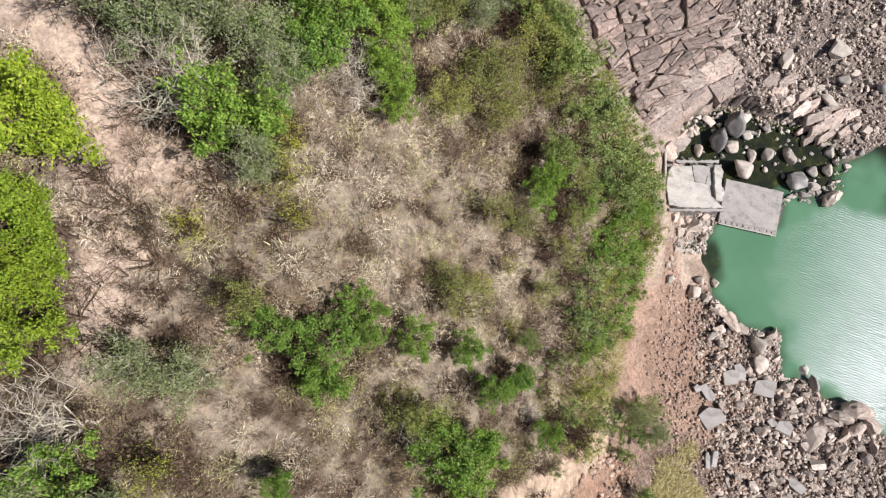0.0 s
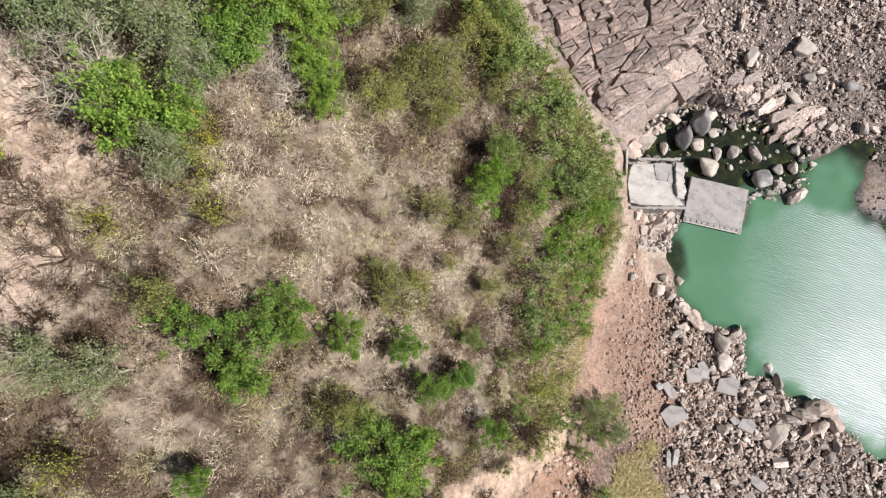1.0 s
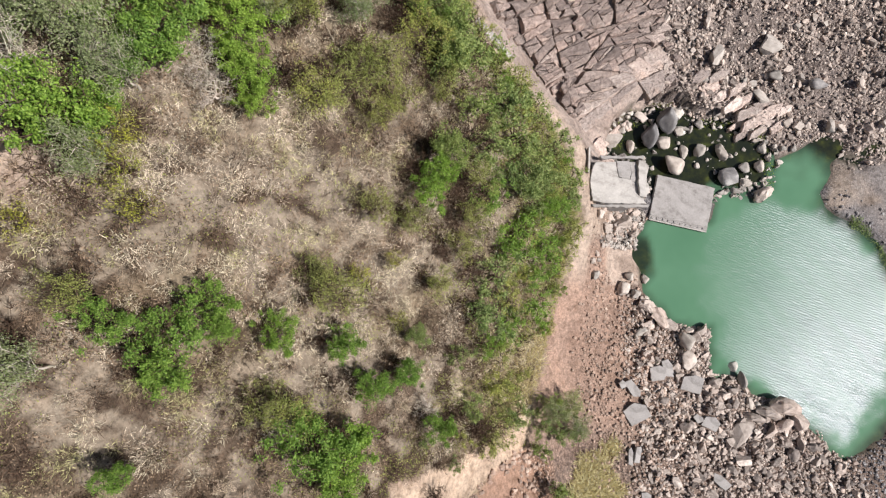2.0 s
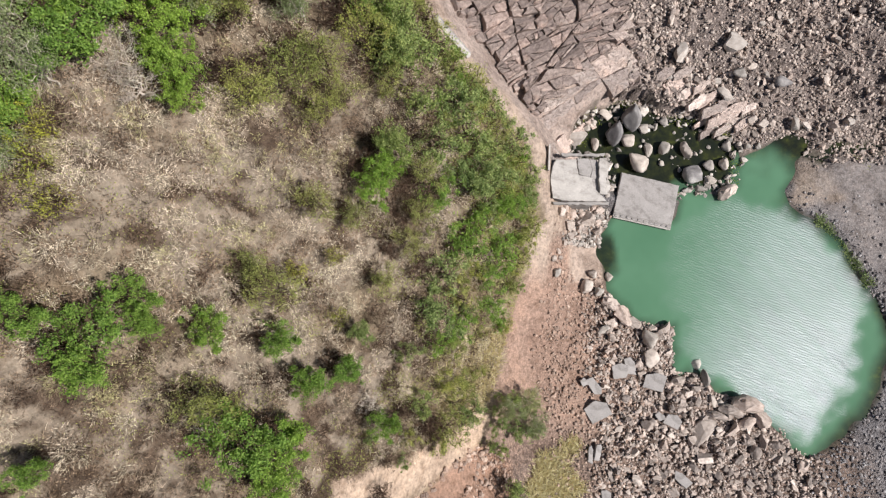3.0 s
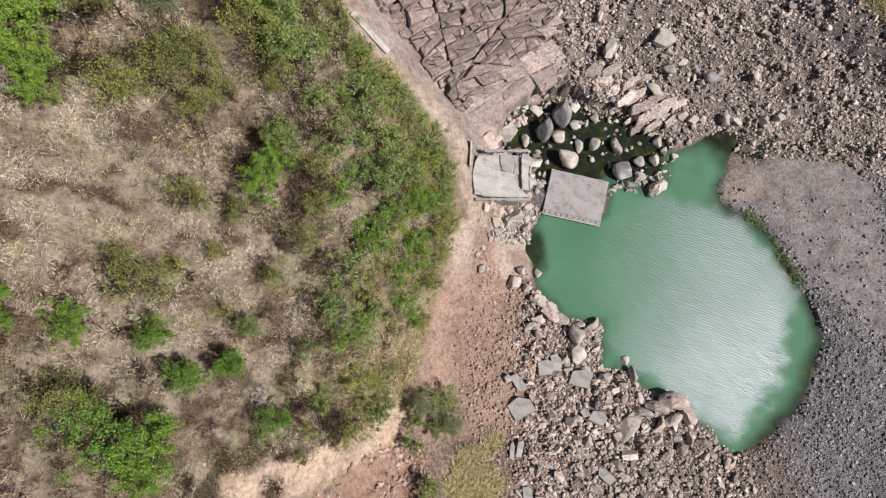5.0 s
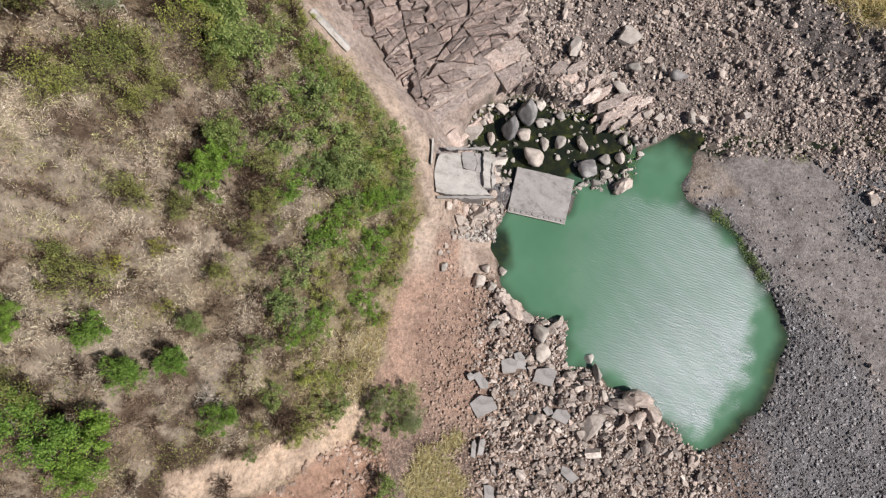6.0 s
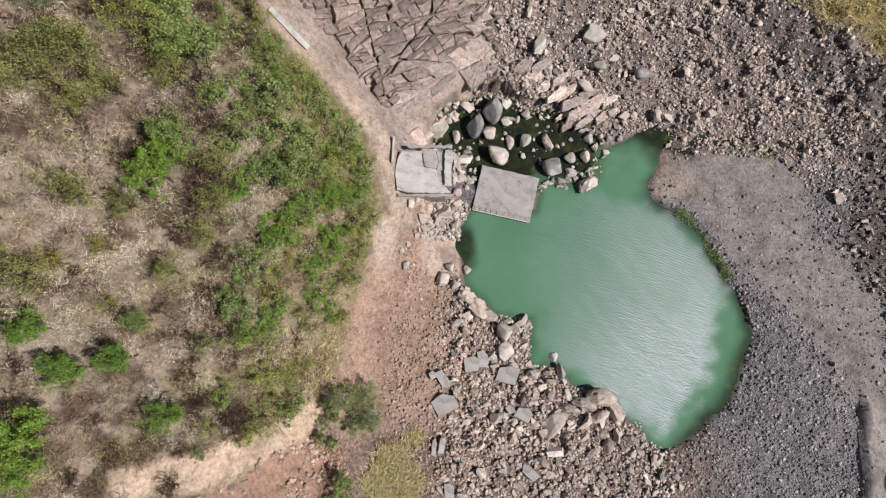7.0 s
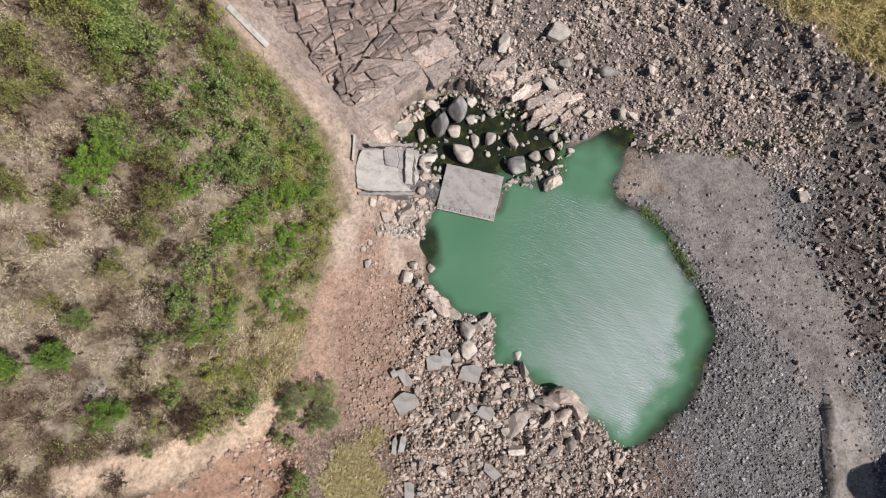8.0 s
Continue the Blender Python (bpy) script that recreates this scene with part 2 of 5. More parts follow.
DARK_RUBBLE = stone_material("dark_rubble_stone", (0.19, 0.163, 0.15), (0.35, 0.302, 0.278), (0.50, 0.44, 0.405), 4, 0.2, island=True, wander=0.55)
PALE_STONE = stone_material("washed_stone", (0.25, 0.235, 0.215), (0.43, 0.405, 0.38), (0.56, 0.53, 0.50), 3, 0.3, island=True, wander=0.45)
EARTHY = stone_material("earthy_stone", (0.25, 0.183, 0.15), (0.39, 0.295, 0.245), (0.51, 0.41, 0.35), 4, 0.2, island=True, wander=0.4)
PEBBLE = stone_material("gravel_stone", (0.15, 0.147, 0.158), (0.27, 0.262, 0.272), (0.45, 0.44, 0.445), 5, 0.2, island=True, wander=0.75)
BEDROCK = cracked_rock("bedrock", (0.21, 0.17, 0.16), (0.38, 0.312, 0.288), (0.52, 0.44, 0.405))
BEDROCK_PALE = cracked_rock("pale_bedrock", (0.36, 0.30, 0.275), (0.56, 0.475, 0.44), (0.68, 0.60, 0.56))
LIME = leaf_material("lime_leaves", [(0.13, 0.20, 0.02), (0.24, 0.32, 0.025), (0.36, 0.43, 0.05)])
GREEN = leaf_material("green_leaves", [(0.085, 0.155, 0.027), (0.16, 0.265, 0.044), (0.27, 0.38, 0.085)])
BRIGHT = leaf_material("bright_green_leaves", [(0.12, 0.20, 0.03), (0.22, 0.335, 0.048), (0.34, 0.46, 0.095)])
DEEP = leaf_material("deep_green_leaves", [(0.09, 0.135, 0.045), (0.205, 0.265, 0.086), (0.36, 0.405, 0.165)])
OLIVE = leaf_material("olive_leaves", [(0.17, 0.195, 0.055), (0.30, 0.32, 0.095), (0.45, 0.45, 0.16)])
YELLOW = leaf_material("yellowish_leaves", [(0.24, 0.24, 0.03), (0.36, 0.37, 0.05), (0.5, 0.49, 0.12)])
SAGE = leaf_material("sage_leaves", [(0.15, 0.18, 0.08), (0.24, 0.275, 0.13), (0.37, 0.40, 0.22)])
STRAW = leaf_material("dry_grass_blades", [(0.42, 0.35, 0.17), (0.62, 0.54, 0.31), (0.78, 0.70, 0.48)], 0.4, through=(1.1, 1.02, 0.85))
WITHERED = leaf_material("withered_leaves", [(0.085, 0.055, 0.038), (0.18, 0.12, 0.082), (0.33, 0.24, 0.17)], 0.12, through=(1.1, 0.95, 0.8))
BARK = twig_material("brown_bark", (0.075, 0.055, 0.042), (0.16, 0.12, 0.095))
PALE_BARK = twig_material("pale_grey_bark", (0.41, 0.39, 0.372), (0.64, 0.61, 0.585))
TWIG = twig_material("dry_twigs", (0.25, 0.202, 0.162), (0.61, 0.54, 0.45))
SCRUB = scrub_material()
HERB = leaf_material("olive_grass", [(0.19, 0.18, 0.06), (0.36, 0.33, 0.125), (0.54, 0.485, 0.23)], 0.3, through=(1.1, 1.08, 0.75))
# dead twigs, and dark twigs that stand in for shade on the hillside
DEAD_SHADE = twig_material("dead_and_shade_twigs", (0.035, 0.023, 0.018), (0.11, 0.074, 0.055))

# ---- the lie of the land: break lines that run along the valley, as x and height at each station of y ----
STATION = [-40, -20, -12, -4, 4, 12, 20, 24, 28, 36, 60]
LINES = [
    ([-150] * 11, [62] * 11),
    ([-18] * 11, [44, 46, 47.5, 48.5, 49, 49, 48.5, 48.5, 48.5, 48.5, 49]),
    ([-9, -9, -9, -8.5, -8, -8, -8, -8, -8, -8, -8], [38, 39, 40, 42, 43.5, 45, 46, 46, 46, 46, 46]),
    ([2, 2, 2, 2, 2, 2, 2, 2, 2, 1, -4], [27.5, 28.5, 30, 31.5, 32.5, 33.5, 35, 35, 35, 35, 38]),
    ([10.5, 10.5, 10.5, 11, 12, 13, 12.5, 11.5, 9, 4, -6], [18, 19, 19.5, 20, 21.5, 22.5, 23, 23, 24, 25, 29]),
    ([18, 18, 17.5, 20, 22.3, 24, 22.6, 19.3, 15.2, 9.3, -8], [11.5, 11.5, 10.5, 7, 7.6, 8.6, 10, 12, 13.5, 16, 20]),
    ([24, 24, 23.5, 23, 24.6, 26, 25.2, 22, 17.9, 12.6, -4], [8, 8, 6, 4.6, 6, 7.4, 8.8, 9.8, 10.3, 12.5, 17]),
    ([32, 32, 32, 28, 30.2, 29.5, 29, 26, 21, 16.5, 4], [5, 5, 4, 3, 0.9, 1.5, 2.4, 4.4, 6, 7.4, 10]),
    ([42, 42, 44, 38, 33, 32, 31.2, 33, 32, 32, 26], [2.8, 2.8, 2.3, 1.2, 0.4, 0.7, 0.9, 1.7, 3.2, 4.4, 7]),
    ([50, 50, 52, 44, 37, 36, 34, 42, 45, 45, 50], [0.5, 0.5, 0.5, 0.4, 0.3, 0.3, 0.4, 0.8, 1.5, 2.6, 5]),
    ([62, 62, 62, 62, 62, 62, 62, 62, 62, 62, 62], [0.35, 0.35, 0.35, 0.35, 0.35, 0.4, 0.4, 0.6, 0.9, 1.9, 4]),
    ([80, 80, 80, 80, 80, 80, 80, 80, 80, 80, 80], [0.4, 0.4, 0.5, 0.5, 0.6, 0.7, 0.9, 1.4, 2, 4, 9]),
    ([97, 97, 97, 97, 97, 97, 97, 97, 97, 97, 97], [1.6, 1.6, 1.6, 1.8, 2, 2.4, 3, 4, 5, 7, 13]),
    ([150] * 11, [14, 14, 14, 15, 16, 17, 19, 20, 22, 26, 34]),
    ([420] * 11, [70] * 11),
]


def smooth_at(values, y):
    return np.interp(y, STATION, values) * 0.5 + 0.25 * (np.interp(y - 1.5, STATION, values) + np.interp(y + 1.5, STATION, values))


def land(x, y):
    """The height of the bare land, before the pool is cut into it."""
    x, y = np.asarray(x, float), np.asarray(y, float)
    xs = [smooth_at(a, y) for a, b in LINES]
    zs = [smooth_at(b, y) for a, b in LINES]
    z = np.where(x <= xs[0], zs[0], zs[-1]) + 0 * y
    for k in range(len(LINES) - 1):
        f = np.clip((x - xs[k]) / (xs[k + 1] - xs[k]), 0, 1)
        z = np.where((x > xs[k]) & (x <= xs[k + 1]), zs[k] + f * (zs[k + 1] - zs[k]), z)
    return z
POOL = [(33.3, 11.0), (33.2, 6.0), (33.6, 3.9), (35.9, 1.8), (36.9, 0.4), (40.1, -0.2), (42.1, -0.3), (41.8, -3.1), (42.1, -5.8), (45.2, -6.5), (46.5, -8.5),
        (50.3, -9.2), (52.1, -10.2), (52.3, -12.2), (55.0, -12.9), (55.9, -14.9), (57.6, -16.0), (60.3, -15.2), (63.9, -12.2), (66.7, -9.2), (67.7, -5.8),
        (68.8, -2.4), (68.3, 0.3), (66.0, 4.5), (63.4, 9.5), (60.8, 12.9), (57.3, 14.5), (56.3, 16.7), (58.1, 19.6), (60.0, 22.6), (57.6, 23.7),
        (53.9, 22.2), (51.4, 21.1), (50.9, 17.5), (48.0, 16.0), (43.8, 16.8), (42.3, 13.0), (35.2, 14.0)]
BROOK = [(29.6, 20.8), (29.6, 22.7), (30.9, 25.4), (32.7, 26.8), (35.2, 28.1), (38.8, 28.1), (41.7, 26.4), (46.1, 26.2), (50.4, 23.7), (51.6, 21.0), (51, 17.5), (45.9, 16.0),
         (43.1, 15.0), (36.6, 15.5), (34, 17), (33.5, 19.5)]
BAR = [(56.6, 14.5), (57.4, 18.2), (63.9, 20.4), (72.5, 20.0), (76.6, 16.7), (77.5, 9.5), (81.6, 7.3), (85.2, -0.4), (84.5, -9.9), (82, -13.9), (78, -6),
       (72, 1), (67, 6), (62, 12.5), (59, 14.5)]
SCAR = [(4.6, -12.9), (7.4, -12.7), (9.1, -12.9), (10.1, -12.7), (12.1, -11.5), (14.2, -11.3), (16.4, -10.1), (17.9, -9.1), (18.7, -7.7), (18.4, -10.4), (16.8, -12.5), (15.0, -13.7), (12.5, -14.8), (11.0, -15.6),
        (9.6, -15.9), (7.5, -15.5), (4.8, -14.6)]
CUT = [(9.6, -16.2), (11.0, -15.8), (12.6, -14.9), (15.1, -13.8), (17.0, -12.6), (19.4, -14.0), (20.4, -16.2), (20.6, -24), (7, -24), (7.6, -17.0)]
CLEARING = [(-27, 19), (-20, 18), (-17.5, 14.5), (-15.6, 12.6), (-15.4, 9.6), (-12.8, 8.6), (-12.6, 7.0), (-16.0, 6.0), (-16.4, 2), (-16.2, -2.6), (-17.6, -2.2), (-17.4, 6.5), (-17.6, 9), (-18.6, 12.5), (-21, 14), (-27, 15)]


def lattice(x, y, seed):
    """Smooth value noise between 0 and 1 on a lattice of one metre."""
    t = np.random.default_rng(seed).random((256, 256))
    i, j = np.floor(x).astype(int), np.floor(y).astype(int)
    u, v = x - i, y - j
    u, v = u * u * (3 - 2 * u), v * v * (3 - 2 * v)
    a, b = t[i % 256, j % 256], t[(i + 1) % 256, j % 256]
    c, d = t[i % 256, (j + 1) % 256], t[(i + 1) % 256, (j + 1) % 256]
    return (a * (1 - u) + b * u) * (1 - v) + (c * (1 - u) + d * u) * v


def fractal(x, y, size, seed, octaves=4):
    s = 0.0
    for k in range(octaves):
        s = s + 0.5 ** k * (lattice(x / size * 2 ** k + 31.7 * k, y / size * 2 ** k + 17.3 * k, seed + k) - 0.5)
    return s


def inside_by(poly, x, y):
    """Metres by which a point lies inside an outline (minus: outside)."""
    best, odd = np.full(np.shape(x), 1e9), np.zeros(np.shape(x), bool)
    for (ax, ay), (bx, by) in zip(poly, poly[1:] + poly[:1]):
        dx, dy = bx - ax, by - ay
        t = np.clip(((x - ax) * dx + (y - ay) * dy) / (dx * dx + dy * dy), 0, 1)
        best = np.minimum(best, np.hypot(x - ax - t * dx, y - ay - t * dy))
        if dy:
            odd ^= ((ay > y) != (by > y)) & (x < (y - ay) / dy * dx + ax)
    return np.where(odd, best, -best)


def step(v, a, b):
    t = np.clip((v - a) / (b - a), 0, 1)
    return t * t * (3 - 2 * t)


def line_x(k, y):
    return smooth_at(LINES[k][0], y)


def lie(x, y):
    """The height of the finished ground."""
    x, y = np.asarray(x, float), np.asarray(y, float)
    z = land(x, y)
    near = step(np.hypot(x - 35, y - 10), 500, 90)
    hill = step(line_x(5, y) - x, -1, 4)
    z = z + near * (fractal(x, y, 7, 3) * (0.5 + 1.6 * hill) + fractal(x, y, 1.3, 9, 3) * 0.25) * step(x, -400, -60)
    z = z + 22 * np.exp(-((x - 101) / 6.5) ** 2 - ((y + 24.5) / 7) ** 2)          # an unseen knoll beyond the gravel bar, added to cast the corner shadow
    z = z + near * (1 - hill) * (fractal(x, y, 2.2, 15, 4) * 1.05 + fractal(x, y, 0.95, 16, 2) * 0.75) * np.maximum(step(y, 20, 25) * step(x, 34, 40), step(y, 3, -1) * step(x, 29, 33) * step(56 - x - 0.35 * (y + 8), 0, 4))
    cut = step(inside_by(CUT, x, y), -0.3, 1.0)
    z = z + cut * (fractal(x * 0.5 + y, y - x * 0.5, 1.6, 51, 4) * 1.1 - 0.25)
    wander = fractal(x, y, 3, 21, 3) * 1.1
    p = inside_by(POOL, x, y) + wander
    flat = step(p, -9, -1) * step(z, 3.0, 1.0)
    z = z * (1 - flat) + flat * (0.22 + 0.25 * np.clip(-p, 0, 4) * 0.5 + 0.25 * (fractal(x, y, 1.3, 9, 3) + 0.3))
    z = np.where(p > -0.6, np.minimum(z, 0.12 - 0.55 * (p + 0.3)), z)
    z = np.maximum(z, np.where(p > 0, -2.6, -1e9))
    b = inside_by(BROOK, x, y) + wander * 0.6
    z = np.where(b > -0.8, np.minimum(z, 0.25 - 0.5 * np.clip(b + 0.4, -0.4, 0.75)), z)
    run = np.abs(y - (21.6 + 0.7 * np.sin(x * 0.5) + 0.5 * np.sin(x * 1.3))) + 2 * step(x, 79, 84) + wander * 1.6 + 0.5
    z = np.where((x > 59) & (x < 84), np.minimum(z, -0.15 + 0.5 * np.maximum(run - 0.35, 0)), z)
    track = step(x - 0.066 * (y + 11), 81.0, 81.5) * step(x, 88, 85) * step(y, -8, -12)
    return z + 0.95 * track


def steps_to(a, b, first, grow):
    out, s = [a], first
    while abs(out[-1] - b) > s:
        out.append(out[-1] + math.copysign(s, b - a))
        s *= grow
    return out + [b]


def mesh_from(name, verts, faces, material, smooth=False):
    """A mesh from arrays; faces all have the same number of corners."""
    me = bpy.data.meshes.new(name)
    verts, faces = np.asarray(verts, np.float32), np.asarray(faces, np.int32)
    n, k = faces.shape
    me.vertices.add(len(verts))
    me.vertices.foreach_set("co", verts.ravel())
    me.loops.add(n * k)
    me.loops.foreach_set("vertex_index", faces.ravel())
    me.polygons.add(n)
    me.polygons.foreach_set("loop_start", np.arange(0, n * k, k, dtype=np.int32))
    me.polygons.foreach_set("use_smooth", np.full(n, smooth))
    me.update(calc_edges=True)
    me.validate()
    me.materials.append(material)
    return me


def grid_faces(nx, ny):
    i = np.arange(nx - 1)[:, None] * ny + np.arange(ny - 1)[None, :]
    return np.stack([i, i + ny, i + ny + 1, i + 1], -1).reshape(-1, 4)


def blend(c, other, w):
    return c * (1 - w[:, None]) + np.array(other) * w[:, None]


def soil_colour(x, y):
    """The colour of the earth, with shade in the scrub painted in, and how stony it is."""
    n = len(x)
    w = fractal(x, y, 4, 40, 4) * 3.0
    edge = line_x(5, y) - x + w * 0.5
    c = np.tile(np.array((0.21, 0.203, 0.213)), (n, 1))                       # gravel
    stony = np.full(n, 0.85)
    c = blend(c, (0.25, 0.21, 0.195), step(y + w, 17, 22))
    far = (x - 74) * 0.6 + (y - 40) * 0.8 + w
    c = blend(c, (0.15, 0.134, 0.13), step(far, -9, -6) * step(far, 1, -1) * step(x, 62, 72))                  # rubble of the upper bank
    bank = step(58 + w - x - 0.4 * y, -2, 4) * step(y, 16, 10)
    c = blend(c, (0.225, 0.172, 0.147), bank)
    red = step(37 + w * 1.5 - x, 0, 7) * step(y + w, 14, 6) * step(y, -20, -6)
    c = blend(c, (0.325, 0.225, 0.18), red)
    stony = np.where(red > 0.5, 0.4, stony)
    bar = step(inside_by(BAR, x, y) + w * 0.6, -2.2, 1.6)
    c = blend(c, (0.232, 0.21, 0.205), bar)
    c = blend(c, (0.31, 0.258, 0.22), step(3.0 - np.hypot(x - 58.8, (y - 16.6) * 0.8) + w * 1.6, -0.8, 2.0))
    stony = stony * (1 - 0.55 * bar)
    c = blend(c, (0.155, 0.138, 0.13), step(x - 80 - 0.25 * y + w * 0.6, -3.5, 0.5) * step(y, -9, -3) * (1 - bar))
    lane = step(x - 0.066 * (y + 11) + w * 0.1, 80.9, 81.6) * step(x + w * 0.3, 86.5, 85) * step(y, -7, -11)
    c = blend(c, (0.29, 0.262, 0.245), lane)
    stony = stony * (1 - 0.9 * lane)
    step_rock = step(inside_by([(25.5, 10.2), (26, 14.5), (33, 14.6), (33.2, 11), (30, 10.3)], x, y) + w * 0.2, -0.3, 0.5)
    c = blend(c, (0.36, 0.285, 0.24), step_rock)
    stony = stony * (1 - 0.8 * step_rock)
    sand = step(np.minimum(2.7 - np.abs(x - 30.9), 3.1 - np.abs(y - 7.6)) + w * 0.12, 0, 0.5)
    c = blend(c, (0.37, 0.295, 0.25), sand)
    stony = stony * (1 - sand)
    ramp_rock = np.maximum(step(edge, -8.5, -6), step(inside_by([(25, 19), (30, 20), (32, 24), (35, 28.5), (38, 30), (36, 34), (28, 30), (24, 25)], x, y), -0.6, 0.4)) * step(edge, 0, -2) * step(y, 18, 21)
    c = blend(c, (0.35, 0.285, 0.255), ramp_rock)
    stony = stony * (1 - 0.9 * ramp_rock)
    path = step(edge, -3.4, -2.4) * step(y, 3, 8)
    c = blend(c, (0.37, 0.295, 0.245), path)
    hill = step(edge, -0.6, 0.8)
    c = blend(c, (0.237, 0.196, 0.155), hill)
    stony = stony * (1 - np.maximum(hill, path))
    # near-black soil for dead twigs and the shade between bushes
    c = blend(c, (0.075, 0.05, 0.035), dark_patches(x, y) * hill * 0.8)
    litter = step(fractal(x, y, 6, 60, 4), 0.0, 0.35) * hill
    c = blend(c, (0.18, 0.143, 0.10), litter * 0.8)
    bare = step(inside_by(CLEARING, x, y) + w * 0.5, -1.8, 0.8)
    c = blend(c, (0.44, 0.345, 0.285), bare)
    low = step(edge, 12, 3) * hill
    c = blend(c, (0.21, 0.17, 0.105), low * 0.6)
    scar = step(inside_by(SCAR, x, y) + w * 0.3, -0.9, 0.1)
    c = blend(c, (0.42, 0.322, 0.25), scar)
    lower = step(inside_by(CUT, x, y) + w * 0.4, -0.4, 0.6)
    c = blend(c, (0.28, 0.18, 0.135), lower)
    wet = np.maximum(step(inside_by(BROOK, x, y) + w * 0.3, -0.7, 0.3), step(inside_by(POOL, x, y) + w * 0.1, -0.3, 0.1))
    run = np.abs(y - (21.6 + 0.7 * np.sin(x * 0.5) + 0.5 * np.sin(x * 1.3))) + w * 0.5
    wet = np.maximum(wet, step(run, 1.6, 0.6) * step(x, 58, 60) * step(x, 85, 82))
    c = blend(c, (0.065, 0.06, 0.045), wet * 0.85)
    stony = stony * (1 - wet)
    verge = step((x - 74) * 0.6 + (y - 40) * 0.8 + w, -1, 1.5) * step(x, 60, 68)
    c = blend(c, (0.24, 0.20, 0.10), verge)
    return np.clip(c, 0.01, 1), np.clip(stony * (1 - verge), 0, 1)


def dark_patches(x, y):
    """Where dead dark twigs lie thick on the hillside and shade between the scrub is painted."""
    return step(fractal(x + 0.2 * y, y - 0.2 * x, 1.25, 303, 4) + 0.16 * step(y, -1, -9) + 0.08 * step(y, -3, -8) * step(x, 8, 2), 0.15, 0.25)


def build_ground():
    gx = np.array(steps_to(-32, -1600, 1.2, 1.25)[::-1][:-1] + list(np.arange(-32, 96.01, 0.43)) + steps_to(96, 1600, 1.2, 1.25)[1:])
    gy = np.array(steps_to(-28, -1600, 1.2, 1.25)[::-1][:-1] + list(np.arange(-28, 54.01, 0.43)) + steps_to(54, 1600, 1.2, 1.25)[1:])
    X, Y = [a.ravel() for a in np.meshgrid(gx, gy, indexing="ij")]
    me = mesh_from("ground", np.stack([X, Y, lie(X, Y)], -1), grid_faces(len(gx), len(gy)), EARTH, True)
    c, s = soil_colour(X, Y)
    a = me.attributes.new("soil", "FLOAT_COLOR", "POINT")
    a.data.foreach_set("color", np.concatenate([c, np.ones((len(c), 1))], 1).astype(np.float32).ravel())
    a = me.attributes.new("stony", "FLOAT", "POINT")
    a.data.foreach_set("value", s.astype(np.float32))
    return tagged(new("ground", me), "steep dry hillside above a stony river bed with grey gravel", "ground", kind="structure")


def build_water():
    gx, gy = np.arange(28, 86.1, 0.4), np.arange(-18, 30.1, 0.4)
    X, Y = [a.ravel() for a in np.meshgrid(gx, gy, indexing="ij")]
    me = mesh_from("water", np.stack([X, Y, np.zeros_like(X)], -1), grid_faces(len(gx), len(gy)), WATER, True)
    p = inside_by(POOL, X, Y) + fractal(X, Y, 3, 21, 3)
    deep = (0.5 + 0.5 * step(p, -0.2, 1.2)) * step(p, -1.5, -0.8) * step(Y + 0.35 * (X - 50) + fractal(X, Y, 3, 73, 3) * 3, 25.5, 20)
    deep *= 1 - 0.92 * step(2.2 - np.hypot(X - 33.8, (Y - 8.6) * 0.55) + fractal(X, Y, 2, 70, 3), 0, 1.6)
    deep *= 1 - 0.8 * step(p, 2.4, 0.0) * step(X + 0.3 * Y, 52, 58) * step(Y, 17, 13)
    # the wind reaches the middle of the pool, the far bank shelters the margin
    wind = [(41, 11), (45, 14.5), (51, 15.5), (56.5, 14.5), (60.2, 12.2), (63.2, 8.6), (65.6, 4), (66.6, 1), (64.6, -2.6), (63.4, -5.6), (63.6, -8), (61.4, -8.5), (60.8, -12.4), (57.6, -13.4), (54, -12),
            (49.5, -9), (44, -6), (42, -1), (40.5, 5)]
    open_water = step(inside_by(wind, X, Y) + fractal(X, Y, 2.4, 77, 4) * 2.4, -0.8, 1.8)
    ruffled = open_water * (0.12 + 0.88 * step(X - 0.25 * Y, 38, 56)) * (0.74 + 0.26 * step(Y - 0.2 * (X - 58), 5, -5))
    for key, v in (("deep", deep), ("ruffled", ruffled)):
        me.attributes.new(key, "FLOAT", "POINT").data.foreach_set("value", v.astype(np.float32))
    return tagged(new("water", me), "turbid green river pool ruffled by wind", "water", kind="structure")


build_ground()
build_water()

# ---- helpers for things ----


def thing(name, x, y, z, label, category, group="", turn=0.0):
    ob = new(name)
    ob.matrix_world = pose(x, y, z, 0, 0, turn)
    ob.empty_display_size = 0.3
    return tagged(ob, label, category, group)


def part(name, me, parent, m=None, label=""):
    ob = new(name, me)
    ob.parent = parent
    if m is not None:
        ob.matrix_basis = m
    return tagged(ob, label)


def spot(x, y):
    return float(lie(np.array([x]), np.array([y]))[0])


def icosphere(sub):
    bm = bmesh.new()
    bmesh.ops.create_icosphere(bm, subdivisions=sub, radius=1)
    bm.verts.ensure_lookup_table()
    v = np.array([q.co[:] for q in bm.verts])
    f = np.array([[q.index for q in g.verts] for g in bm.faces])
    bm.free()
    return v, f


BALLS = {k: icosphere(k) for k in (1, 2, 3)}


